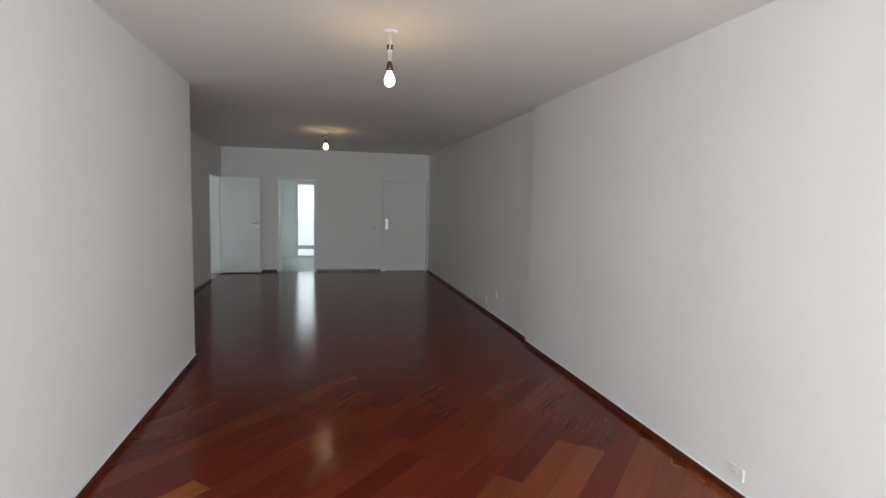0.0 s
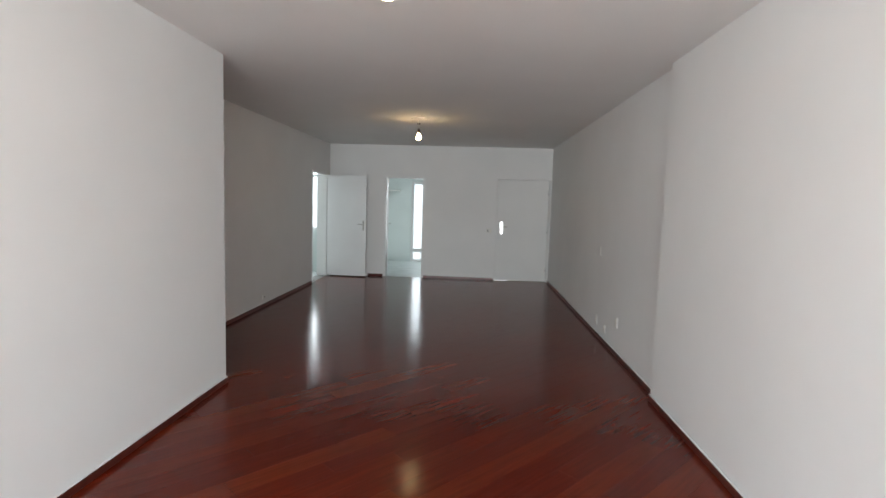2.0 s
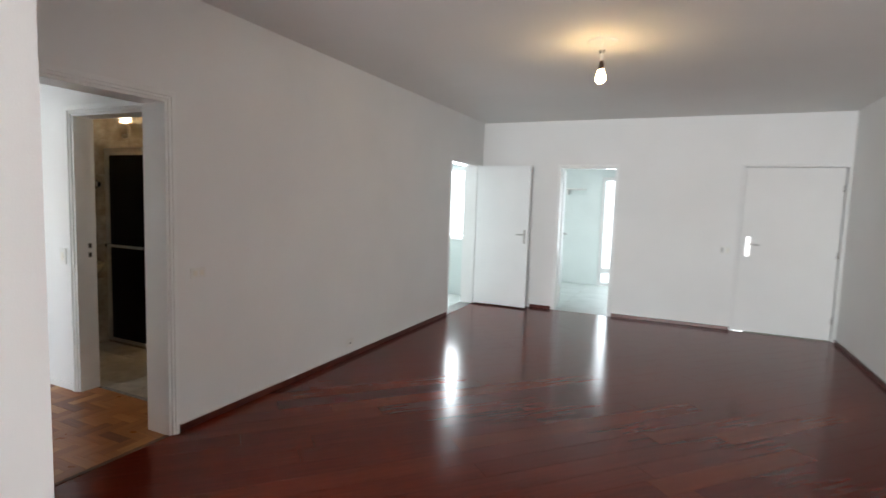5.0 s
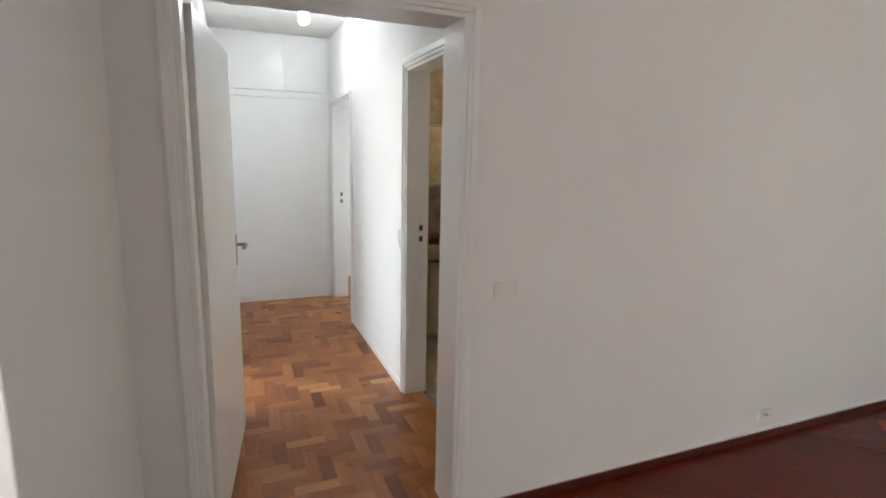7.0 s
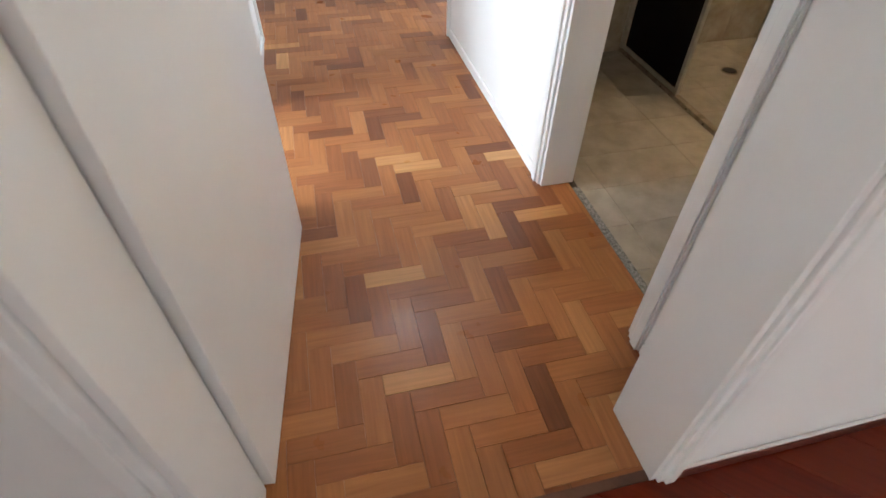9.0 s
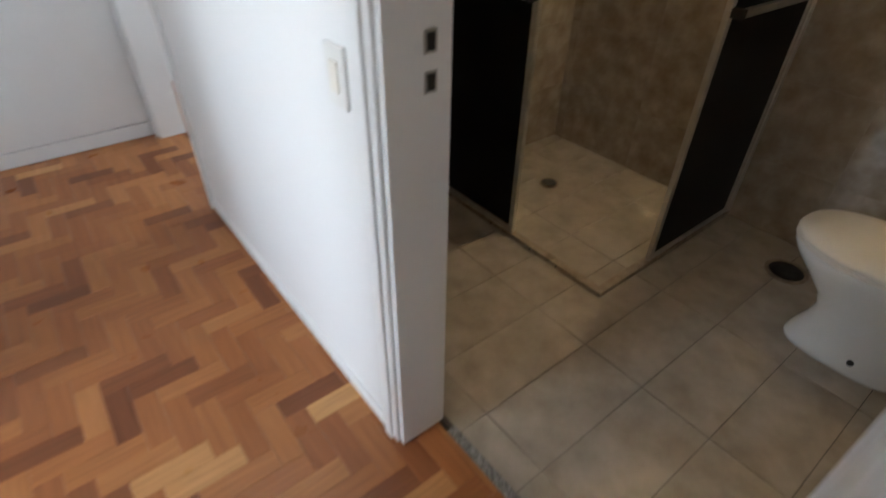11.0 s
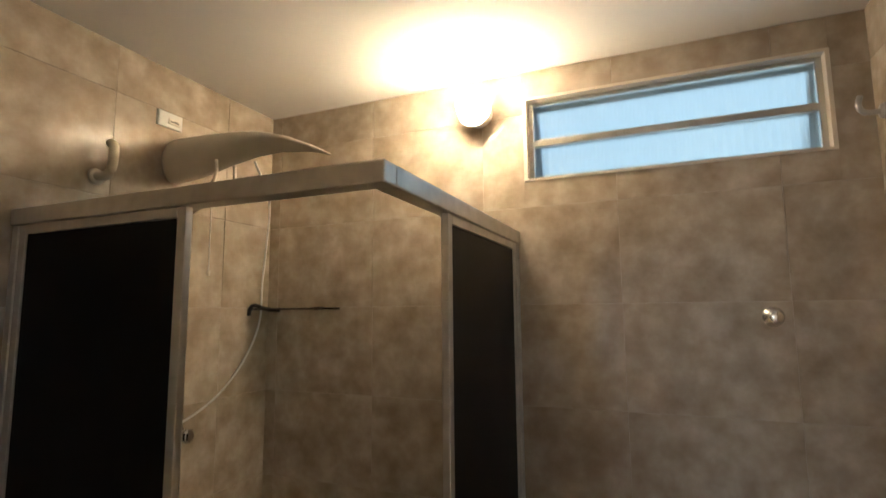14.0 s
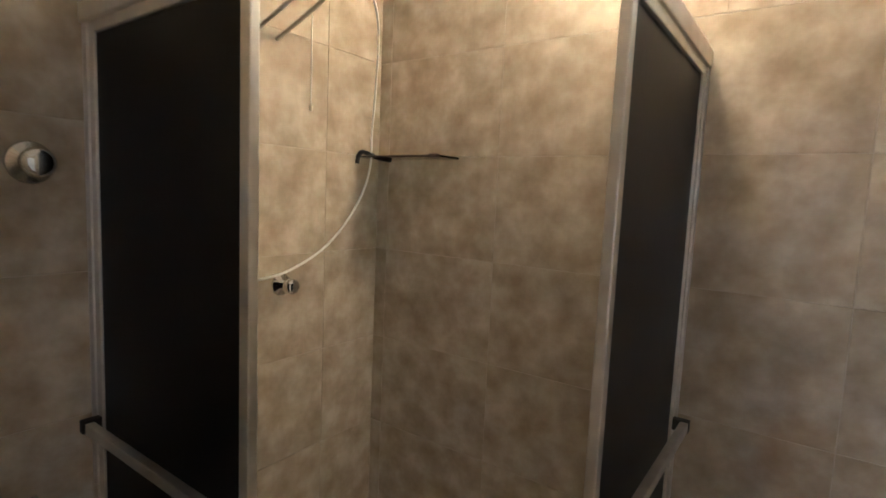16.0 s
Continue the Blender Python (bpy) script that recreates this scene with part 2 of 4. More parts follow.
def tube(name, points, radius, material, parent=None, steps=8):
    """A round bar along a line of points."""
    pts = [Vector(p) for p in points]
    rings, up = [], Vector((0.31, 0.17, 0.93))
    for i, p in enumerate(pts):
        d = (pts[min(i + 1, len(pts) - 1)] - pts[max(i - 1, 0)]).normalized()
        side = d.cross(up).normalized()
        other = d.cross(side)
        rings.append([p + radius * (math.cos(a) * side + math.sin(a) * other) for a in [2 * math.pi * j / steps for j in range(steps)]])
    return loft(name, rings, material, parent)


def curve_points(points, n=6):
    """A smooth line through a few points."""
    p = [Vector(q) for q in points]
    p = [2 * p[0] - p[1], *p, 2 * p[-1] - p[-2]]
    out = []
    for a, b, c, d in zip(p, p[1:], p[2:], p[3:]):
        for i in range(n):
            t = i / n
            out.append(0.5 * (2 * b + (c - a) * t + (2 * a - 5 * b + 4 * c - d) * t * t + (3 * b - a - 3 * c + d) * t ** 3))
    return out + [p[-2]]


def thing(name, label, category, at=(0, 0, 0), group="", kind=""):
    ob = new(name)
    ob.empty_display_size = 0.05
    ob.location = at
    return tagged(ob, label, category, group, kind)


def structure(ob, label):
    return tagged(ob, label, kind="structure")


def wall(name, axis, lo, hi, openings, material, label):
    """A wall from lo to hi with openings (a0, a1, z0, z1) along its axis (0: x, 1: y)."""
    cuts = sorted({lo[axis], hi[axis], *[v for o in openings for v in o[:2]]})
    parts = []
    for a, b in zip(cuts, cuts[1:]):
        z = lo[2]
        for o in sorted([o for o in openings if o[0] <= a + 1e-6 and o[1] >= b - 1e-6], key=lambda o: o[2]):
            if o[2] > z:
                parts.append((a, b, z, o[2]))
            z = o[3]
        if z < hi[2]:
            parts.append((a, b, z, hi[2]))
    bm = bmesh.new()
    for a, b, z0, z1 in parts:
        p, q = list(lo), list(hi)
        p[axis], q[axis], p[2], q[2] = a, b, z0, z1
        add_box(bm, p, q)
    bmesh.ops.remove_doubles(bm, verts=bm.verts, dist=0.0005)
    return structure(mesh_ob(name, bm, material), label)


# ---------- living room shell ----------
H = 2.76
HC = 2.75
HB = 2.55
wall("wall_left_front", 1, (0.15, -3.2, 0), (0.30, 4.67, H), [], PAINT, "smooth white painted wall of the front living room")
wall("wall_return", 0, (-0.65, 4.67, 0), (0.30, 4.82, H), [], PAINT, "short white return wall beside the corridor door")
wall("wall_left", 1, (-0.85, 4.67, 0), (-0.65, 11.575, H + 0.12), [(5.01, 6.0, 0, 2.10), (10.235, 11.20, 0, 2.11)], PAINT, "long white wall with corridor and service doorways")
wall("wall_end", 0, (-0.65, 11.425, 0), (4.1, 11.575, H), [(0.545, 1.335, 0, 2.10), (2.89, 3.95, 0, 2.11)], PAINT, "white end wall with kitchen doorway and entrance door")
wall("wall_right_far", 1, (3.985, 4.895, 0), (4.10, 11.425, H), [], PAINT, "white painted wall set back slightly")
wall("wall_right_near", 1, (3.925, -3.2, 0), (4.10, 4.895, H), [], PAINT, "white painted wall of the front living room")
wall("wall_back", 0, (0.15, -3.35, 0), (4.10, -3.2, H), [(0.45, 3.75, 0.25, 2.55)], PAINT, "white wall with a wide window")
structure(box("ceiling_living", (0.15, -3.35, H), (4.10, 4.67, H + 0.12), CEIL), "plain white plaster ceiling")
structure(box("ceiling_living_far", (-0.85, 4.67, H), (4.10, 11.575, H + 0.12), CEIL), "plain white plaster ceiling")

bw = thing("window_back", "wide white framed living room window", "window", kind="structure")
boxes("frame", [((0.45, -3.33, 0.25), (0.50, -3.26, 2.55)), ((3.70, -3.33, 0.25), (3.75, -3.26, 2.55)), ((0.50, -3.33, 0.25), (3.70, -3.26, 0.30)), ((0.50, -3.33, 2.50), (3.70, -3.26, 2.55)), ((2.07, -3.33, 0.30), (2.13, -3.26, 2.50))], GLOSS, bw)

bb = thing("baseboard", "low dark red wooden baseboards of the living room", "baseboard", kind="structure")
BH, BT = 0.048, 0.014
for lo, hi in (
    ((0.30, -3.2, 0), (0.30 + BT, 4.82 + BT, BH)),
    ((-0.61, 4.82, 0), (0.30, 4.82 + BT, BH)),
    ((-0.65, 6.055, 0), (-0.65 + BT, 10.20, BH)),
    ((0.185, 11.425 - BT, 0), (0.505, 11.425, BH)),
    ((1.375, 11.425 - BT, 0), (2.85, 11.425, BH)),
    ((3.985 - BT, 4.895, 0), (3.985, 11.425, BH)),
    ((3.925 - BT, -3.2, 0), (3.925, 4.895 + 0.004, BH)),
):
    box("board", lo, hi, BASEW, bb, 0.004)
    box("paint_edge", (lo[0] + 0.003, lo[1] + 0.003, BH), (hi[0] - 0.003, hi[1] - 0.003, BH + 0.008), GLOSS, bb)


# ---------- doors ----------
def casing(name, axis, face, out, a0, a1, top, wide, thick, material, label, bottom=0.0):
    """A moulded door casing on a wall's face, of two steps."""
    ob = thing(name, label, "door casing", kind="structure")

    def piece(u0, u1, z0, z1, d0, d1, part):
        lo, hi = [0, 0, z0], [0, 0, z1]
        lo[axis], hi[axis] = u0, u1
        f0, f1 = sorted((face + out * d0, face + out * d1))
        lo[1 - axis], hi[1 - axis] = f0, f1
        box(part, lo, hi, material, ob, 0.003)

    for w0, w1, d in ((0.0, wide, thick), (wide * 0.35, wide - 0.006, thick * 1.7)):
        piece(a0 - w1, a0 - w0, bottom, top + w0, 0, d, "side_strip")
        piece(a1 + w0, a1 + w1, bottom, top + w0, 0, d, "side_strip")
        piece(a0 - w1, a1 + w1, top + w0, top + w1, 0, d, "head_strip")
    return ob


def lining(name, axis, lo, hi, top, material, label, stop=0.0):
    """The jamb lining inside an opening: lo and hi are its corners on plan."""
    ob = thing(name, label, "door jamb", kind="structure")
    t = 0.018
    if axis == 0:
        box("jamb", (lo[0], lo[1], 0), (lo[0] + t, hi[1], top), material, ob, 0.002)
        box("jamb", (hi[0] - t, lo[1], 0), (hi[0], hi[1], top), material, ob, 0.002)
        box("head", (lo[0] + t, lo[1], top - t), (hi[0] - t, hi[1], top), material, ob, 0.002)
    else:
        box("jamb", (lo[0], lo[1], 0), (hi[0], lo[1] + t, top), material, ob, 0.002)
        box("jamb", (lo[0], hi[1] - t, 0), (hi[0], hi[1], top), material, ob, 0.002)
        box("head", (lo[0], lo[1] + t, top - t), (hi[0], hi[1] - t, top), material, ob, 0.002)
    return ob


def lever(parent, at, side, wide, long_dir, plate=(0.032, 0.17), material=STEEL):
    """A lever handle with its plate on a leaf's face; side: which way it stands off (local y)."""
    x, y, z = at
    box("handle_plate", (x - plate[0] / 2, min(y, y + side * 0.006), z - plate[1] / 2), (x + plate[0] / 2, max(y, y + side * 0.006), z + plate[1] / 2), material, parent, 0.002)
    tube("handle", curve_points([(x, y, z + 0.03), (x, y + side * 0.045, z + 0.03), (x + long_dir * 0.03, y + side * 0.055, z + 0.03), (x + long_dir * wide, y + side * 0.05, z + 0.028)], 4), 0.009, material, parent)


def door(name, label, m, width, height, material, handle_z=1.03, both=True, plate=(0.032, 0.17), metal=STEEL, thick=0.036, inset=0.055):
    """A flush leaf, hinge at the origin, along local x; handle near its free edge."""
    ob = thing(name, label, "door")
    ob.matrix_world = m
    box("leaf", (0, -thick / 2, 0.008), (width, thick / 2, height), material, ob, 0.003)
    for side in (1, -1) if both else (-1,):
        lever(ob, (width - inset, side * thick / 2, handle_z), side, 0.11, -1, plate, metal)
    for z in (0.25, height / 2, height - 0.25):
        tube("hinge", [(-0.004, thick / 2, z - 0.04), (-0.004, thick / 2, z + 0.04)], 0.007, metal, ob)
    return ob


# corridor doorway
casing("casing_corridor_door", 1, -0.65, 1, 5.01, 6.0, 2.10, 0.05, 0.012, GLOSS, "white moulded casing of the corridor door")
lining("jamb_corridor_door", 1, (-0.852, 5.01), (-0.648, 6.0), 2.10, GLOSS, "white painted corridor door jamb")
door("corridor_door", "white flush corridor door standing wide open", pose(-0.858, 5.035, 0, 0, 0, 173.5), 0.965, 2.07, DOORP, 1.05)
# service doorway
casing("casing_service_door", 1, -0.65, 1, 10.235, 11.20, 2.11, 0.03, 0.008, GLOSS, "narrow white casing of the service door")
lining("jamb_service_door", 1, (-0.852, 10.235), (-0.648, 11.20), 2.11, GLOSS, "white painted service door jamb")
door("service_door", "white flush door opened into the living room", pose(-0.635, 11.20, 0.012, 0, 0, 0.3), 0.815, 2.09, DOORP, 1.06, plate=(0.035, 0.2))
# kitchen doorway
casing("casing_kitchen_door", 0, 11.425, -1, 0.545, 1.335, 2.10, 0.035, 0.008, GLOSS, "narrow white casing of the kitchen doorway")
lining("jamb_kitchen_door", 0, (0.545, 11.423), (1.335, 11.579), 2.10, GLOSS, "white painted kitchen door jamb")
door("kitchen_door", "white flush kitchen door opened inwards", pose(0.562, 11.605, 0.012, 0, 0, 100), 0.74, 2.07, DOORP, 1.05)
# entrance door
casing("casing_entrance_door", 0, 11.425, -1, 2.89, 3.95, 2.11, 0.035, 0.008, PAINT, "thin white casing of the entrance door")
ed = door("entrance_door", "closed white entrance door with steel lock plate", pose(3.925, 11.46, 0.004, 0, 0, 180), 1.03, 2.10, PAINT, 1.10, both=False, plate=(0.05, 0.24), metal=CHROME)
lever(ed, (0.94, 0.018, 1.10), 1, 0.12, -1, (0.055, 0.25), CHROME)


structure(box("wall_landing", (2.85, 11.50, 0), (4.05, 11.56, 2.3), PAINT), "plain wall behind the entrance door")


# ---------- switches and sockets ----------
def plate(name, label, category, m, wide, high, keys, group=""):
    """A wall plate in local xz that faces local -y, with its keys or holes."""
    ob = thing(name, label, category, group=group)
    ob.matrix_world = m
    box("cover", (-wide / 2, -0.009, -high / 2), (wide / 2, 0, high / 2), PLASTIC, ob, 0.003)
    for x, z, w, h, dark in keys:
        box("hole" if dark else "key", (x - w / 2, -0.0125, z - h / 2), (x + w / 2, -0.0085, z + h / 2), BLACK if dark else SEATP, ob, 0.001)
    return ob


HOLES = [(-0.01, 0, 0.005, 0.012, True), (0.01, 0, 0.005, 0.012, True)]
plate("light_switch", "white double light switch beside corridor door", "switch", pose(-0.65, 6.205, 1.025, 0, 0, 90), 0.115, 0.07, [(-0.025, 0, 0.03, 0.035, False), (0.025, 0, 0.03, 0.035, False)])
plate("wall_socket", "small white socket low on the wall", "socket", pose(-0.65, 7.94, 0.145, 0, 0, 90), 0.11, 0.07, HOLES)
plate("light_switch", "white light switch beside the entrance door", "switch", pose(2.732, 11.425, 1.04, 0, 0, 0), 0.12, 0.11, [(-0.03, 0, 0.012, 0.06, True), (0.03, 0, 0.03, 0.05, False)])
for y, z in ((7.10, 0.19), (6.69, 0.175), (6.21, 0.36)):
    plate("wall_socket", "small white socket low on the wall", "socket", pose(3.985, y, z, 0, 0, -90), 0.075, 0.115, [(0, 0.01, 0.035, 0.05, False), *HOLES], group="sockets on the right wall")
plate("cable_outlet", "narrow white cover strip on the wall", "outlet", pose(3.985, 7.08, 1.07, 0, 0, -90), 0.03, 0.11, [])
plate("wall_socket", "white double socket low on the near wall", "socket", pose(3.925, 1.635, 0.15, 0, 0, -90), 0.12, 0.075, [(0.0, 0, 0.03, 0.035, False), *HOLES])
wire_end = thing("wire_stub", "short loose brass wire beside the baseboard", "wire")
tube("wire", curve_points([(3.862, 1.80, 0.004), (3.84, 1.90, 0.012), (3.83, 1.98, 0.004), (3.80, 2.02, 0.004), (3.82, 2.05, 0.03)], 4), 0.0025, BRASS, wire_end)


# ---------- ceiling bulbs ----------
def hanging_bulb(label, x, y, drop, rose):
    ob = thing("hanging_bulb", label, "lamp", (x, y, H), group="bare bulbs in the living room")
    lathe("ceiling_rose", [(0.001, 0), (rose, -0.001), (rose, -0.010), (rose * 0.8, -0.014), (0.001, -0.014)], CEIL, parent=ob, steps=32)
    for s in (-1, 1):
        tube("wire", curve_points([(s * 0.004, 0, -0.012), (s * 0.012, 0.002, -drop * 0.45), (s * 0.008, 0.0, -drop * 0.7), (s * 0.006, 0, -drop)], 5), 0.003, PLASTIC, ob)
        tube("splice", [(s * 0.013, 0.002, -drop * 0.42), (s * 0.012, 0.002, -drop * 0.58)], 0.007, BLACK, ob)
    lathe("socket", [(0.001, -drop + 0.01), (0.012, -drop + 0.008), (0.020, -drop - 0.02), (0.021, -drop - 0.055), (0.001, -drop - 0.055)], BAKE, parent=ob)
    z = -drop - 0.05
    lathe("bulb", [(0.014, z), (0.017, z - 0.012), (0.028, z - 0.04), (0.034, z - 0.062), (0.032, z - 0.082), (0.02, z - 0.098), (0.002, z - 0.103)], BULB, parent=ob)
    return ob


hanging_bulb("bare lit bulb hanging on white wires", 2.015, 2.70, 0.20, 0.05)
hanging_bulb("bare lit bulb hanging below a ceiling rose", 1.59, 7.87, 0.15, 0.11)

# ---------- corridor ----------
wall("wall_corridor_right", 0, (-4.64, 6.16, 0), (-0.85, 6.30, HC), [(-1.885, -1.075, 0, 2.09), (-4.42, -3.50, 0, 2.08)], PAINT, "white corridor wall with bathroom and bedroom doorways")
wall("wall_corridor_left", 0, (-4.64, 4.82, 0), (-0.85, 5.00, HC), [(-2.79, -1.97, 0, 2.11), (-4.36, -3.64, 0, 2.11)], PAINT, "white corridor wall with two bedroom doors")
wall("wall_corridor_end", 1, (-4.64, 5.00, 0), (-4.507, 6.16, HC), [], PAINT, "white wall behind the built-in cupboard")
structure(box("ceiling_corridor", (-4.64, 4.67, HC), (-0.85, 6.30, HC + 0.1), CEIL), "white plaster corridor ceiling")
cup = thing("built_in_cupboard", "white built-in cupboard front at the corridor end", "cupboard")
box("lower_panel", (-4.507, 5.003, 0.085), (-4.492, 6.157, 2.12), GLOSS, cup, 0.003)
box("plinth", (-4.507, 5.003, 0.0), (-4.485, 6.157, 0.08), GLOSS, cup, 0.003)
box("rail", (-4.507, 5.003, 2.128), (-4.492, 6.157, 2.185), GLOSS, cup, 0.003)
for a, b in ((5.003, 5.687), (5.694, 6.12)):
    box("upper_door", (-4.507, a, 2.193), (-4.489, b, 2.735), GLOSS, cup, 0.003)
box("side_strip", (-4.507, 6.127, 2.193), (-4.492, 6.157, 2.735), GLOSS, cup, 0.002)
casing("casing_bathroom_door", 0, 6.16, -1, -1.885, -1.075, 2.09, 0.06, 0.012, GLOSS, "white moulded casing of the bathroom door")
lining("jamb_bathroom_door", 0, (-1.885, 6.158), (-1.075, 6.304), 2.09, GLOSS, "white painted bathroom door jamb")
strike = thing("lock_strike", "two dark strike plate slots in the jamb", "lock")
box("slot", (-1.868, 6.242, 1.10), (-1.8655, 6.269, 1.14), STEEL, strike)
box("slot", (-1.8658, 6.247, 1.105), (-1.8642, 6.264, 1.135), BLACK, strike)
box("slot", (-1.868, 6.242, 1.03), (-1.8655, 6.269, 1.07), STEEL, strike)
box("slot", (-1.8658, 6.247, 1.035), (-1.8642, 6.264, 1.065), BLACK, strike)
casing("casing_bedroom_door", 0, 6.16, -1, -4.42, -3.50, 2.08, 0.05, 0.012, GLOSS, "white casing of the bedroom doorway")
lining("jamb_bedroom_door", 0, (-4.42, 6.158), (-3.50, 6.304), 2.08, GLOSS, "white painted bedroom door jamb")
door("bedroom_door", "white flush bedroom door standing open inwards", pose(-3.47, 6.325, 0, 0, 0, 86), 0.95, 2.03, DOORP)
bstrike = thing("lock_strike", "two dark strike plate slots in the jamb", "lock")
for z in (1.05, 1.125):
    box("slot", (-4.403, 6.23, z), (-4.3995, 6.257, z + 0.04), STEEL, bstrike)
    box("slot", (-4.4, 6.235, z + 0.005), (-4.3985, 6.252, z + 0.035), BLACK, bstrike)
for n, (a, b) in enumerate(((-2.79, -1.97), (-4.36, -3.64))):
    casing("casing_side_room", 0, 5.00, 1, a, b, 2.11, 0.05, 0.010, GLOSS, "white casing of a corridor side door")
    lining("jamb_side_room", 0, (a, 4.82), (b, 5.002), 2.11, GLOSS, "white painted side door jamb")
    turn = (-84, 0)[n]
    door("side_room_door", ("white flush bedroom door standing open inwards", "closed white flush bedroom door")[n], pose(a + 0.02, 4.90 - (0.10, 0)[n], 0, 0, 0, turn), b - a - 0.04, 2.085, DOORP, both=False)
plate("light_switch", "white light switch on the corridor wall", "switch", pose(-2.03, 6.16, 1.035, 0, 0, 0), 0.075, 0.12, [(0, 0, 0.03, 0.06, False)])
cb = thing("baseboard_corridor", "low white baseboard of the corridor", "baseboard", kind="structure")
for lo, hi in (((-3.445, 6.148, 0), (-1.91, 6.16, 0.05)), ((-1.01, 6.148, 0), (-0.90, 6.16, 0.05)), ((-3.585, 5.00, 0), (-2.845, 5.012, 0.05)), ((-1.915, 5.00, 0), (-0.90, 5.012, 0.05))):
    box("board", lo, hi, GLOSS, cb, 0.003)
cl = thing("corridor_lamp", "bare lit bulb on the corridor ceiling", "lamp", (-3.26, 5.74, HC))
lathe("base", [(0.001, 0), (0.045, 0), (0.045, -0.012), (0.024, -0.03), (0.02, -0.05), (0.001, -0.05)], PLASTIC, parent=cl)
lathe("bulb", [(0.014, -0.05), (0.018, -0.06), (0.034, -0.09), (0.042, -0.12), (0.036, -0.15), (0.018, -0.168), (0.002, -0.172)], BULB_COLD, parent=cl)

# bedroom beyond the corridor
wall("wall_bedroom_left", 1, (-5.5, 6.30, 0), (-5.37, 8.6, HC), [], PAINT, "white bedroom wall")
wall("wall_bedroom_back", 0, (-5.37, 8.47, 0), (-3.19, 8.6, HC), [(-4.5, -3.5, 1.0, 2.2)], PAINT, "white bedroom wall with a window")
wall("wall_bedroom_front", 0, (-5.5, 6.16, 0), (-4.64, 6.30, HC), [], PAINT, "white bedroom wall")
structure(box("ceiling_bedroom", (-5.5, 6.30, HC), (-3.056, 8.6, HC + 0.1), CEIL), "white bedroom ceiling")
bbd = thing("baseboard_bedroom", "white baseboard of the bedroom", "baseboard", kind="structure")
box("board", (-5.37, 6.30, 0), (-5.355, 8.47, 0.07), GLOSS, bbd, 0.003)
box("board", (-5.355, 8.455, 0), (-3.20, 8.47, 0.07), GLOSS, bbd, 0.003)

# bedroom across the corridor, whose window lights the corridor through its open door
wall("wall_side_room_window", 0, (-3.6, 2.05, 0), (-0.85, 2.2, HC), [(-3.15, -1.55, 0.9, 2.2)], PAINT, "white bedroom wall with a window")
wall("wall_side_room_left", 1, (-3.75, 2.05, 0), (-3.6, 4.82, HC), [], PAINT, "white bedroom wall")
wall("wall_side_room_right", 1, (-0.85, 2.05, 0), (-0.65, 4.67, HC), [], PAINT, "white bedroom wall")
structure(box("ceiling_side_room", (-3.75, 2.05, HC), (-0.65, 4.67, HC + 0.1), CEIL), "white bedroom ceiling")
structure(box("floor_side_room", (-3.6, 2.2, -0.12), (-0.85, 4.82, -0.002), PARQ), "warm brown parquet bedroom floor")

# ---------- kitchen and service room ----------
wall("wall_kitchen_left", 1, (-0.65, 11.575, 0), (-0.43, 14.35, 2.6), [], KWALL, "pale tiled kitchen wall")
wall("wall_kitchen_right", 1, (2.6, 11.575, 0), (2.75, 14.35, 2.6), [], KWALL, "pale tiled kitchen wall")
wall("wall_kitchen_back", 0, (-0.65, 14.35, 0), (2.75, 14.5, 2.6), [(0.74, 1.67, 0, 2.12)], KWALL, "pale tiled kitchen wall with a glazed door")
structure(box("ceiling_kitchen", (-0.65, 11.575, 2.6), (2.75, 14.5, 2.7), CEIL), "white kitchen ceiling")
gd = thing("door_kitchen_back", "white glazed kitchen back door with frosted panes", "door", kind="structure")
boxes("frame", [((0.74, 14.38, 0), (0.81, 14.43, 2.12)), ((1.60, 14.38, 0), (1.67, 14.43, 2.12)), ((0.81, 14.38, 2.05), (1.60, 14.43, 2.12)), ((0.81, 14.38, 0.24), (1.60, 14.43, 0.34)), ((0.81, 14.38, 0), (1.60, 14.43, 0.05))], GLOSS, gd)
for z0, z1 in ((0.34, 2.05), (0.05, 0.24)):
    p = box("pane", (0.81, 14.40, z0), (1.60, 14.406, z1), FROSTK, gd)
    p.visible_shadow = False
shelf = thing("kitchen_shelf", "small white rounded shelf high on the kitchen wall", "shelf")
loft("board", [[(0.10 - 0.35 * math.cos(a), 14.35 - 0.30 * max(0.0, math.sin(a)) ** 0.6, z) for a in [math.pi * i / 12 for i in range(13)]] for z in (1.86, 1.885)], PLASTIC, shelf)
box("bracket", (0.085, 14.17, 1.76), (0.115, 14.35, 1.86), PLASTIC, shelf, 0.004)
wall("wall_service_back", 0, (-3.4, 11.72, 0), (-0.65, 11.87, 2.6), [(-2.3, -0.87, 0.95, 2.1)], KWALL, "white service room wall with a window")
wall("wall_service_left", 1, (-3.4, 8.6, 0), (-3.25, 11.72, 2.6), [], KWALL, "white service room wall")
wall("wall_service_front", 0, (-3.4, 8.45, 0), (-0.85, 8.6, 2.6), [], KWALL, "white service room wall")
structure(box("wall_service_corner", (-0.85, 11.575, 0), (-0.65, 11.72, 2.6), KWALL), "white wall beside the service window")
structure(box("ceiling_service", (-3.4, 8.45, 2.6), (-0.85, 11.87, 2.7), CEIL), "white service room ceiling")
sw = thing("window_service", "white framed service room window", "window", kind="structure")
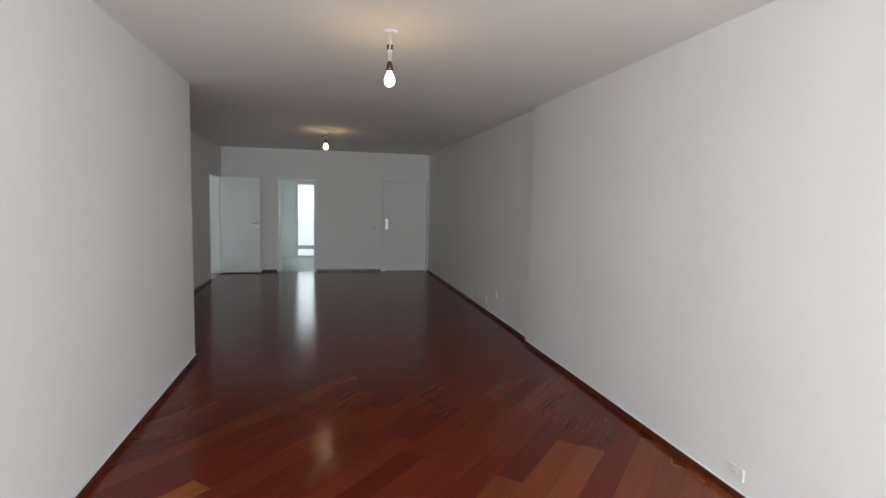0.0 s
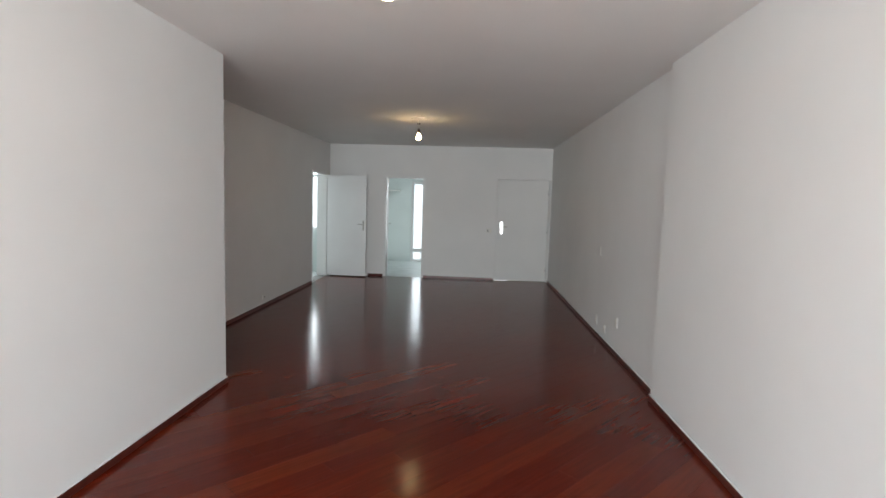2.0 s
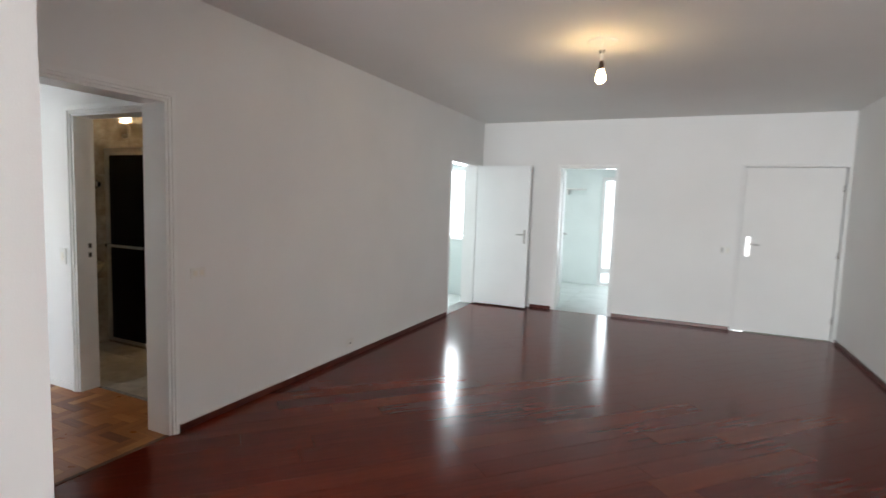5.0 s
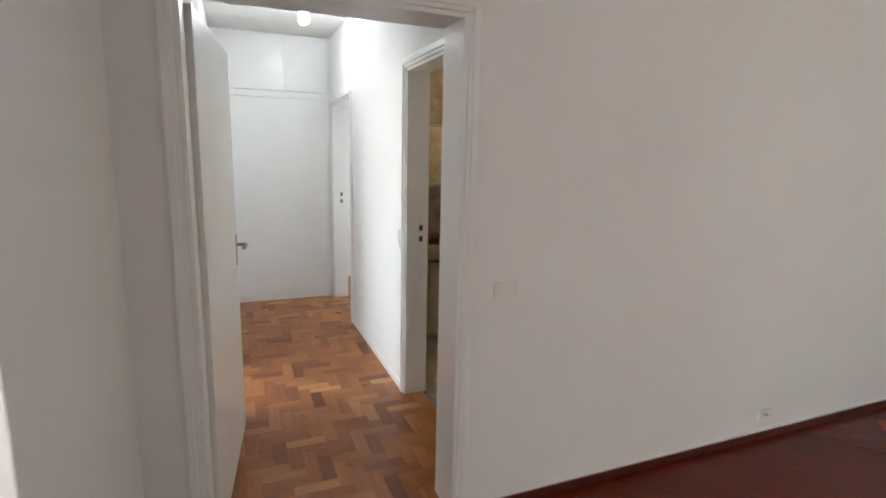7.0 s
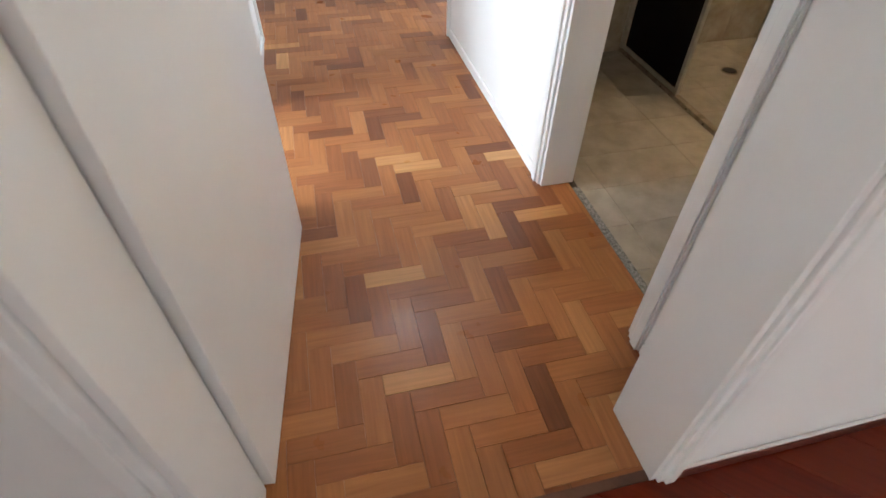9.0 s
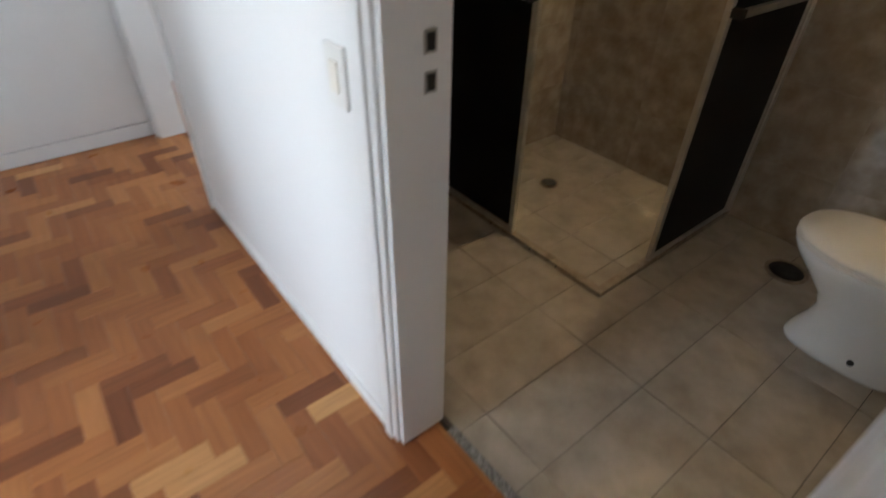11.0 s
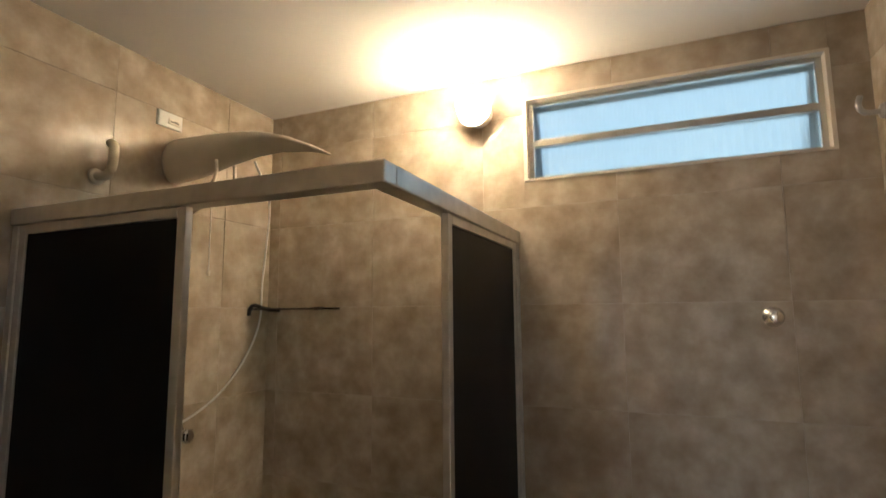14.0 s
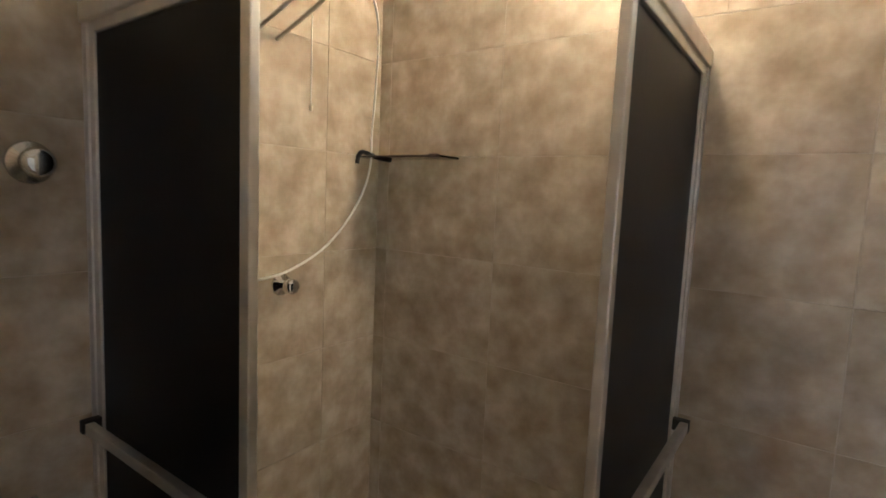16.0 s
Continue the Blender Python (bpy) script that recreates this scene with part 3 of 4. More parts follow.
boxes("frame", [((-2.3, 11.76, 0.95), (-2.26, 11.81, 2.1)), ((-0.91, 11.76, 0.95), (-0.87, 11.81, 2.1)), ((-2.26, 11.76, 0.95), (-0.91, 11.81, 0.99)), ((-2.26, 11.76, 2.06), (-0.91, 11.81, 2.1)), ((-1.63, 11.76, 0.99), (-1.59, 11.81, 2.06))], GLOSS, sw)
box("sill", (-2.34, 11.69, 0.92), (-0.85, 11.74, 0.95), GLOSS, sw, 0.004)

HAZE = glow("bright_overcast", (0.95, 0.98, 1.0), 0.55)
structure(box("backdrop", (-4.5, 13.4, -1.0), (0.0, 13.45, 4.5), HAZE), "plain bright overcast distance")
structure(box("backdrop_yard", (-1.5, 16.2, -1.0), (3.5, 16.25, 4.5), HAZE), "plain bright overcast distance")

# ---------- bathroom shell ----------
XL, XR, YF, YB = -3.045, -0.87, 6.31, 8.105
wall("wall_bath_left", 1, (-3.19, 6.30, 0), (XL - 0.0018, 8.26, HC), [], GROUT, "bathroom wall under beige tiles")
wall("wall_bath_right", 1, (XR + 0.0018, 6.30, 0), (-0.85, 8.26, HC), [], GROUT, "bathroom wall under beige tiles")
WX0, WX1, WZ0, WZ1 = -1.895, -0.965, 2.14, 2.45
wall("wall_bath_back", 0, (XL - 0.0018, YB + 0.0018, 0), (XR + 0.0018, 8.26, HC), [(WX0, WX1, WZ0, WZ1)], GROUT, "tiled bathroom wall with a high window")
structure(box("ceiling_bath", (XL, YF - 0.008, HB), (XR, YB, HB + 0.1), CEIL), "white bathroom ceiling")

bwin = thing("window_bath", "narrow two-pane window with ribbed frosted glass", "window", kind="structure")
boxes("reveal", [((WX0, 8.10, WZ0), (WX0 + 0.012, 8.26, WZ1)), ((WX1 - 0.012, 8.10, WZ0), (WX1, 8.26, WZ1)), ((WX0 + 0.012, 8.10, WZ0), (WX1 - 0.012, 8.26, WZ0 + 0.008)), ((WX0 + 0.012, 8.10, WZ1 - 0.01), (WX1 - 0.012, 8.26, WZ1))], SHOWERP, bwin)
boxes("frame", [((WX0 + 0.012, 8.135, WZ0 + 0.008), (WX0 + 0.03, 8.165, WZ1 - 0.01)), ((WX1 - 0.03, 8.135, WZ0 + 0.008), (WX1 - 0.012, 8.165, WZ1 - 0.01)), ((WX0 + 0.03, 8.13, 2.272), (WX1 - 0.03, 8.17, 2.296)), ((WX0 + 0.03, 8.135, WZ0 + 0.008), (WX1 - 0.03, 8.165, WZ0 + 0.02)), ((WX0 + 0.03, 8.135, WZ1 - 0.022), (WX1 - 0.03, 8.165, WZ1 - 0.01))], ALU, bwin, 0.002)
for z0, z1 in ((WZ0 + 0.02, 2.272), (2.296, WZ1 - 0.022)):
    bm = bmesh.new()
    n = 70
    top, bot = [], []
    for i in range(n + 1):
        x = WX0 + 0.03 + (WX1 - WX0 - 0.06) * i / n
        y = 8.148 + 0.0012 * (i % 2)
        top.append(bm.verts.new((x, y, z1)))
        bot.append(bm.verts.new((x, y, z0)))
    backs = [bm.verts.new((x, 8.153, z)) for x, z in ((WX0 + 0.03, z0), (WX1 - 0.03, z0), (WX1 - 0.03, z1), (WX0 + 0.03, z1))]
    for i in range(n):
        bm.faces.new((bot[i], bot[i + 1], top[i + 1], top[i]))
    bm.faces.new(backs)
    pane = mesh_ob("pane", bm, FROST, bwin)
    pane.visible_shadow = False

door("bathroom_door", "white flush bathroom door opened inwards", pose(-1.085, 6.325, 0, 0, 0, 85.5), 0.74, 2.09, DOORP, 1.16, inset=0.13)
structure(box("sill_bath", (-1.825, 6.285, -0.02), (-1.095, 6.315, 0.004), GRANITE), "speckled grey granite door sill")
structure(box("sill_corridor", (-0.676, 5.028, -0.02), (-0.65, 5.982, 0.004), SCREED), "narrow dark threshold strip")
structure(box("sill_service", (-0.85, 10.253, -0.02), (-0.65, 11.182, 0.003), GRANITE), "grey stone threshold")
structure(box("sill_kitchen", (0.563, 11.425, -0.02), (1.317, 11.575, 0.003), KTILE), "pale stone threshold")

# ---------- shower enclosure ----------
SX, SY = -1.94, 7.14
enc = thing("shower_enclosure", "aluminium corner shower enclosure with dark acrylic sliding panels", "shower enclosure")
box("header_front", (XL, SY - 0.025, 1.915), (SX + 0.022, SY + 0.025, 1.959), ALU, enc, 0.004)
box("header_side", (SX - 0.025, SY + 0.025, 1.915), (SX + 0.022, YB, 1.959), ALU, enc, 0.004)
box("track_front", (XL, SY - 0.018, 0.0), (SX + 0.018, SY + 0.018, 0.022), ALUD, enc, 0.003)
box("track_side", (SX - 0.018, SY + 0.018, 0.0), (SX + 0.018, YB, 0.022), ALUD, enc, 0.003)
box("wall_jamb", (XL, SY - 0.018, 0.022), (XL + 0.024, SY + 0.018, 1.915), ALU, enc, 0.003)
box("wall_jamb", (SX - 0.018, YB - 0.024, 0.022), (SX + 0.018, YB, 1.915), ALU, enc, 0.003)


def panel(name, axis, u0, u1, v):
    """A dark panel in its frame with a bar across; u runs along the wall, v is its depth."""
    z0, z1, s, d = 0.026, 1.917, 0.026, 0.010

    def p(part, a, b, z, y, d0, d1, material, bev):
        lo, hi = [0, 0, z], [0, 0, y]
        lo[axis], hi[axis], lo[1 - axis], hi[1 - axis] = a, b, v + d0, v + d1
        box(part, lo, hi, material, enc, bev)

    p("stile", u0, u0 + s, z0, z1, -d, d, ALU, 0.003)
    p("stile", u1 - s, u1, z0, z1, -d, d, ALU, 0.003)
    p("panel_rail", u0 + s, u1 - s, z0, z0 + s, -d, d, ALU, 0.003)
    p("panel_rail", u0 + s, u1 - s, z1 - s, z1, -d, d, ALU, 0.003)
    p("acrylic_panel", u0 + s, u1 - s, z0 + s, z1 - s, -0.003, 0.003, SMOKE, 0.0)
    out = -1 if axis == 0 else 1
    o0, o1 = sorted((out * 0.028, out * 0.048))
    p("towel_bar", u0 + 0.03, u1 - 0.02, 0.985, 1.010, o0, o1, ALU, 0.003)
    e0, e1 = sorted((out * 0.008, out * 0.05))
    for a in (u0 + 0.004, u1 - 0.022):
        p("bar_end", a, a + 0.02, 0.982, 1.013, e0, e1, BLACK, 0.003)


panel("front_panel", 0, XL + 0.024, -2.42, SY - 0.004)
panel("side_panel", 1, 7.445, YB - 0.03, SX + 0.004)
for x, y in ((-2.9, SY - 0.02), (-2.55, SY - 0.02), (-2.3, SY - 0.02), (-2.15, SY - 0.02)):
    lathe("screw", [(0.001, 0), (0.005, 0), (0.004, 0.003), (0.001, 0.004)], BLACK, pose(x, y, 0.012, 90, 0, 0), enc, 8)

# ---------- shower ----------
ob = thing("electric_shower", "white plastic electric shower with a flat curved spout", "shower")
rings = []
for x, y, z, ry, rz, e in ((-3.045, 7.60, 2.20, 0.05, 0.075, 1), (-3.025, 7.60, 2.20, 0.056, 0.080, 1), (-2.91, 7.60, 2.205, 0.052, 0.074, 1), (-2.80, 7.60, 2.215, 0.050, 0.058, 1), (-2.69, 7.60, 2.22, 0.055, 0.042, 1), (-2.60, 7.60, 2.215, 0.068, 0.026, 1), (-2.51, 7.60, 2.198, 0.074, 0.014, 1), (-2.43, 7.60, 2.17, 0.055, 0.007, 1), (-2.385, 7.60, 2.15, 0.018, 0.003, 1)):
    rings.append([(x, y + ry * math.cos(a), z + rz * math.sin(a)) for a in [2 * math.pi * i / 28 for i in range(28)]])
ob.location = (0, 0, 0.015)
loft("body", rings, SHOWERP, ob)
for y in (7.56, 7.64):
    tube("pipe", curve_points([(-2.80, y, 2.17), (-2.80, y, 2.12), (-2.84, y, 2.08), (-3.045, y, 2.0)], 4), 0.006, SHOWERP, ob)
plate("shower_junction_box", "white electric junction plate above the shower", "junction box", pose(XL, 7.57, 2.36, 0, 0, 90), 0.10, 0.055, [(0.015, -0.004, 0.045, 0.018, False), (0.015, -0.004, 0.036, 0.008, True)])
hose = thing("shower_hose", "thin white shower hose hanging in a loop", "hose")
tube("hose", curve_points([(-2.69, 7.62, 2.18), (-2.82, 7.84, 2.1), (-2.97, 8.0, 1.95), (-3.03, 8.05, 1.80), (-3.03, 8.04, 1.64), (-3.025, 7.96, 1.50), (-3.02, 7.83, 1.38), (-3.02, 7.68, 1.31), (-3.02, 7.55, 1.29), (-3.02, 7.40, 1.295)], 7), 0.0042, PLASTIC, hose)
cord = thing("pull_cord", "thin pull cord with a small end knob", "cord")
tube("cord", [(-3.03, 7.762, 2.12), (-3.03, 7.762, 1.84)], 0.002, PLASTIC, cord, 6)
lathe("knob", [(0.001, 0.012), (0.006, 0.008), (0.007, -0.006), (0.001, -0.01)], SHOWERP, pose(-3.03, 7.762, 1.83), cord, 10)
hook = thing("pipe_elbow", "curled beige pipe elbow above the shower rail", "pipe", (0, 0, 0.04))
tube("elbow", curve_points([(-3.045, 7.33, 2.06), (-2.995, 7.33, 2.06), (-2.98, 7.335, 2.09), (-2.985, 7.34, 2.15), (-3.01, 7.345, 2.165)], 5), 0.014, SHOWERP, hook, 10)
lathe("flange", [(0.001, 0), (0.026, 0), (0.022, 0.008), (0.001, 0.009)], SHOWERP, pose(-3.045, 7.33, 2.06, 0, 90, 0), hook, 16)

cs = thing("corner_shelf", "small clear glass corner shelf with dark clips", "shelf", (0, 0, 0.02))
box("pane", (-3.04, 7.985, 1.672), (-2.675, 8.105, 1.679), CLEAR, cs, 0.002)
tube("edge_rod", [(-3.04, 7.982, 1.675), (-2.675, 7.982, 1.675)], 0.0035, BAKE, cs)
tube("clip", curve_points([(-2.985, 8.105, 1.67), (-2.99, 8.04, 1.675), (-3.0, 7.975, 1.69), (-3.012, 7.965, 1.675), (-3.018, 7.965, 1.65)], 4), 0.008, BLACK, cs)
box("end_clip", (-2.71, 7.978, 1.670), (-2.68, 8.0, 1.682), BAKE, cs, 0.002)


def tap(label, m, r=0.032, deep=0.06):
    """A round chrome valve knob, its axis along local z."""
    ob = thing("wall_valve", label, "valve", group="chrome wall valves")
    ob.matrix_world = m
    lathe("rose", [(0.001, 0), (r, 0), (r * 0.95, 0.006), (r * 0.45, 0.014), (r * 0.4, deep * 0.5)], CHROME, parent=ob)
    lathe("knob", [(0.001, deep * 0.45), (r * 0.55, deep * 0.45), (r * 0.68, deep * 0.6), (r * 0.66, deep * 0.9), (r * 0.4, deep), (0.001, deep)], CHROME, parent=ob)
    return ob


tap("round chrome shower valve on the tiles", pose(XL, 7.665, 1.262, 0, 90, 0), 0.036, 0.07)
tap("round chrome valve beside the shower frame", pose(XL, 7.02, 1.60, 0, 90, 0), 0.046, 0.06)
tap("round chrome valve high on tiles", pose(-1.163, YB, 1.656, 90, 0, 0), 0.03, 0.05)

# ---------- bathroom lamp ----------
bl = thing("bathroom_lamp", "round lit bulb in a white wall holder", "lamp", (-2.06, YB, 2.415))
lathe("holder", [(0.001, 0), (0.05, 0), (0.05, 0.012), (0.036, 0.03), (0.05, 0.045), (0.066, 0.066), (0.068, 0.072), (0.06, 0.070), (0.03, 0.052), (0.001, 0.05)], PLASTIC, pose(0, 0, 0, 90, 0, 0), bl)
lathe("bulb", [(0.018, 0.048), (0.026, 0.054), (0.044, 0.072), (0.053, 0.10), (0.048, 0.13), (0.028, 0.15), (0.002, 0.156)], BULB_BATH, pose(0, 0, 0, 90, 0, 0), bl)

# ---------- toilet ----------
TC = (-1.285, 7.575)
toilet = thing("toilet", "white china toilet with a closed ivory lid", "toilet", (TC[0], TC[1], 0))


def oval(cx, rx_front, rx_back, ry, z, power=2.0, k=36):
    """A ring that is longer to its front (-x) than to its back."""
    out = []
    for i in range(k):
        a = 2 * math.pi * i / k
        c, s = math.cos(a), math.sin(a)
        c, s = math.copysign(abs(c) ** (2 / power), c), math.copysign(abs(s) ** (2 / power), s)
        out.append((cx + (rx_back if c > 0 else rx_front) * c, ry * s, z))
    return out


loft("bowl", [
    oval(0.06, 0.185, 0.185, 0.105, 0.0, 2.8), oval(0.06, 0.187, 0.188, 0.108, 0.012, 2.8), oval(0.06, 0.178, 0.182, 0.102, 0.035, 2.7),
    oval(0.065, 0.155, 0.178, 0.094, 0.10, 2.5), oval(0.065, 0.145, 0.176, 0.096, 0.16, 2.4), oval(0.055, 0.16, 0.178, 0.112, 0.22, 2.3),
    oval(0.035, 0.205, 0.19, 0.142, 0.29, 2.2), oval(0.01, 0.225, 0.205, 0.168, 0.345, 2.2), oval(0.0, 0.232, 0.21, 0.176, 0.375, 2.2), oval(0.0, 0.228, 0.208, 0.172, 0.388, 2.2)], CHINA, toilet)
loft("seat", [oval(0.0, 0.232, 0.205, 0.178, 0.389, 2.2), oval(0.0, 0.238, 0.21, 0.184, 0.395, 2.2), oval(0.0, 0.236, 0.208, 0.182, 0.404, 2.2)], SEATP, toilet)
loft("lid", [oval(0.0, 0.234, 0.207, 0.180, 0.4055, 2.2), oval(0.0, 0.239, 0.211, 0.185, 0.412, 2.2), oval(0.0, 0.232, 0.205, 0.178, 0.424, 2.2), oval(0.0, 0.15, 0.13, 0.11, 0.429, 2.1), oval(0.0, 0.02, 0.02, 0.015, 0.430, 2.0)], SEATP, toilet)
lathe("inlet", [(0.001, 0), (0.028, 0), (0.03, 0.03), (0.03, 0.055), (0.024, 0.058), (0.001, 0.058)], PLASTIC, pose(0.19, -0.06, 0.345, 0, 90, 0), toilet)
for s in (-1, 1):
    lathe("bolt_cap", [(0.001, 0), (0.011, 0), (0.010, 0.008), (0.001, 0.011)], BLACK, pose(0.10, s * 0.098, 0.055, -s * 90, 0, 0), toilet, 12)

fp = thing("flush_pipe", "open dark flush pipe with a loose cord", "pipe")
lathe("flange", [(0.001, 0), (0.034, 0), (0.032, 0.006), (0.024, 0.014), (0.020, 0.012), (0.001, 0.004)], ALUD, pose(-1.098, YB, 0.375, 90, 0, 0), fp)
lathe("mouth", [(0.001, 0.0125), (0.019, 0.0135), (0.001, 0.0145)], BLACK, pose(-1.098, YB, 0.375, 90, 0, 0), fp)
tube("cord", curve_points([(-1.128, YB - 0.004, 0.395), (-1.153, YB - 0.014, 0.365), (-1.158, YB - 0.01, 0.325), (-1.143, YB - 0.012, 0.30)], 4), 0.004, PLASTIC, fp)
cap = thing("water_stub", "small white capped water stub", "water stub")
lathe("cap", [(0.001, 0), (0.012, 0), (0.012, 0.02), (0.022, 0.022), (0.023, 0.045), (0.018, 0.05), (0.001, 0.05)], PLASTIC, pose(XR, 7.555, 0.365, 0, -90, 0), cap, 12)
ph = thing("paper_holder", "small chrome and black paper holder", "paper holder")
box("back_plate", (XR - 0.008, 7.53, 1.03), (XR, 7.61, 1.11), STEEL, ph, 0.004)
box("grip", (XR - 0.05, 7.555, 1.055), (XR - 0.008, 7.585, 1.085), BLACK, ph, 0.006)
tube("bar", [(XR - 0.04, 7.52, 1.07), (XR - 0.04, 7.71, 1.07)], 0.008, CHROME, ph)
tb = thing("towel_hook", "small chrome hook high on the tiles", "hook")
tube("hook", curve_points([(XR, 8.05, 2.22), (XR - 0.04, 8.05, 2.22), (XR - 0.055, 8.05, 2.24), (XR - 0.05, 8.05, 2.27)], 4), 0.008, STEEL, tb)
lathe("rose", [(0.001, 0), (0.022, 0), (0.018, 0.008), (0.001, 0.009)], STEEL, pose(XR, 8.05, 2.22, 0, -90, 0), tb)


def drain(label, x, y, r):
    ob = thing("floor_drain", label, "drain", (x, y, 0), group="floor drains")
    lathe("rim", [(0.001, 0.0), (r, 0.0), (r, 0.004), (r * 0.86, 0.005), (r * 0.8, 0.003), (0.001, 0.003)], ALUD, parent=ob)
    lathe("grate", [(0.001, 0.003), (r * 0.8, 0.0032), (r * 0.5, 0.0045), (0.001, 0.0048)], BLACK, parent=ob)


drain("dark round drain in the shower floor", -2.655, 7.63, 0.05)
drain("dark round floor drain beside the toilet", -1.55, 7.88, 0.083)

# ---------- basin and mirror cabinet ----------
basin = thing("wash_basin", "ivory china wash basin on the tiled wall", "basin", (-3.045, 6.77, 0))


def bowl_ring(rx, ry, z, k=32):
    return [(max(0.001, rx * math.cos(a)) if abs(a) < math.pi / 2 else 0.001, ry * math.sin(a), z) for a in [-math.pi / 2 + math.pi * i / (k - 1) for i in range(k)]]


loft("bowl", [bowl_ring(0.12, 0.10, 0.66), bowl_ring(0.27, 0.18, 0.72), bowl_ring(0.35, 0.225, 0.80), bowl_ring(0.37, 0.24, 0.84), bowl_ring(0.365, 0.238, 0.855), bowl_ring(0.33, 0.205, 0.852), bowl_ring(0.28, 0.17, 0.80), bowl_ring(0.12, 0.08, 0.75)], IVORY, basin)
lathe("pedestal", [(0.10, 0.0), (0.095, 0.05), (0.075, 0.3), (0.085, 0.66), (0.001, 0.66)], IVORY, pose(0.13, 0, 0), basin)
mc = thing("mirror_cabinet", "mirror with a pale aluminium frame", "mirror")
boxes("frame", [((XL, 6.42, 1.31), (XL + 0.022, 6.45, 1.84)), ((XL, 6.865, 1.31), (XL + 0.022, 6.895, 1.84)), ((XL, 6.45, 1.31), (XL + 0.022, 6.865, 1.335)), ((XL, 6.45, 1.815), (XL + 0.022, 6.865, 1.84))], ALU, mc, 0.004)
box("mirror", (XL, 6.445, 1.33), (XL + 0.012, 6.87, 1.82), MIRROR, mc)


# ---------- floors: slabs, then their pieces ----------
fl = structure(box("floor_living", (-0.65, -3.2, -0.12), (3.985, 11.425, -0.006), SCREED), "diagonal red lacquered hardwood plank floor")
fc = structure(box("floor_corridor", (-5.5, 4.82, -0.12), (-0.676, 6.285, -0.006), SCREED), "warm brown basket of small parquet blocks")
fr = structure(box("floor_bedroom", (-5.37, 6.30, -0.12), (-3.19, 8.47, 0.0), PARQ), "warm brown parquet bedroom floor")
fb = structure(box("floor_bath", (XL - 0.0018, 6.30, -0.12), (XR + 0.0018, YB + 0.0018, -0.004), FGROUT), "beige ceramic tile bathroom floor")
fk = structure(box("floor_kitchen", (-0.43, 11.575, -0.12), (2.6, 14.35, -0.004), GROUT), "pale green grey kitchen tile floor")
fs = structure(box("floor_service", (-3.25, 8.6, -0.12), (-0.85, 11.72, -0.004), GROUT), "pale service room tile floor")


def clip(poly, x0, x1, y0, y1):
    """The part of a convex outline inside a rectangle."""
    for axis, limit, sign in ((0, x0, 1), (0, x1, -1), (1, y0, 1), (1, y1, -1)):
        out = []
        for i, p in enumerate(poly):
            q = poly[(i + 1) % len(poly)]
            a, b = sign * (p[axis] - limit), sign * (q[axis] - limit)
            if a >= 0:
                out.append(p)
            if a * b < 0:
                t = a / (a - b)
                out.append((p[0] + t * (q[0] - p[0]), p[1] + t * (q[1] - p[1])))
        poly = out
        if len(poly) < 3:
            return []
    return poly


def slab_faces(bm, poly, z0, z1, m, soft=0.0012):
    """A flat piece with a small chamfer round its top."""
    c = Vector((sum(p[0] for p in poly) / len(poly), sum(p[1] for p in poly) / len(poly)))
    k = len(poly)
    low, mid, top = [], [], []
    for p in poly:
        v = Vector(p)
        inner = v + (c - v).normalized() * soft * 1.5
        low.append(bm.verts.new(m @ Vector((v.x, v.y, z0))))
        mid.append(bm.verts.new(m @ Vector((v.x, v.y, z1 - soft))))
        top.append(bm.verts.new(m @ Vector((inner.x, inner.y, z1))))
    bm.faces.new(top)
    for a, b in ((low, mid), (mid, top)):
        for i in range(k):
            bm.faces.new((a[i], a[(i + 1) % k], b[(i + 1) % k], b[i]))


def area(poly):
    return abs(sum(p[0] * q[1] - q[0] * p[1] for p, q in zip(poly, poly[1:] + poly[:1]))) / 2


rng = random.Random(7)
PW, ANG = 0.165, radians(47)
ca, sa = math.cos(ANG), math.sin(ANG)
for row in range(-75, 75):
    v0, v1 = row * PW + 0.0006, (row + 1) * PW - 0.0006
    u = -12 + rng.random() * 2
    while u < 16:
        length = rng.uniform(1.1, 2.6)
        quad = [(ca * a - sa * b, sa * a + ca * b) for a, b in ((u, v0), (u + length - 0.0012, v0), (u + length - 0.0012, v1), (u, v1))]
        polys = [p for p in (clip(quad, 0.30, 3.925, -3.2, 4.82), clip(quad, -0.65, 3.985, 4.82, 11.425)) if p and area(p) > 0.001]
        if polys:
            mid = ((u + length / 2) * ca - (v0 + v1) / 2 * sa, (u + length / 2) * sa + (v0 + v1) / 2 * ca)
            m = pose(mid[0], mid[1], 0, 0, 0, math.degrees(ANG))
            bm = bmesh.new()
            for p in polys:
                slab_faces(bm, p, -0.006, rng.uniform(-0.0001, 0.0001), m.inverted(), 0.0004)
            # planks towards the back window take the colour with its sheen painted in
            ob = mesh_ob("plank", bm, PLANK_SHEEN if mid[1] < rng.uniform(0.8, 2.8) else PLANK, fl)
            ob.matrix_world = m
        u += length

# parquet blocks of the corridor, laid herringbone with their sides along the walls
BWD, BLN = 0.07, 0.21
def block_mesh(name, w, h):
    bm = bmesh.new()
    slab_faces(bm, [(-w / 2, -h / 2), (w / 2, -h / 2), (w / 2, h / 2), (-w / 2, h / 2)], -0.006, 0.0, Matrix(), 0.0004)
    ob = mesh_ob(name, bm, PARQ)
    me = ob.data
    bpy.data.objects.remove(ob)
    return me


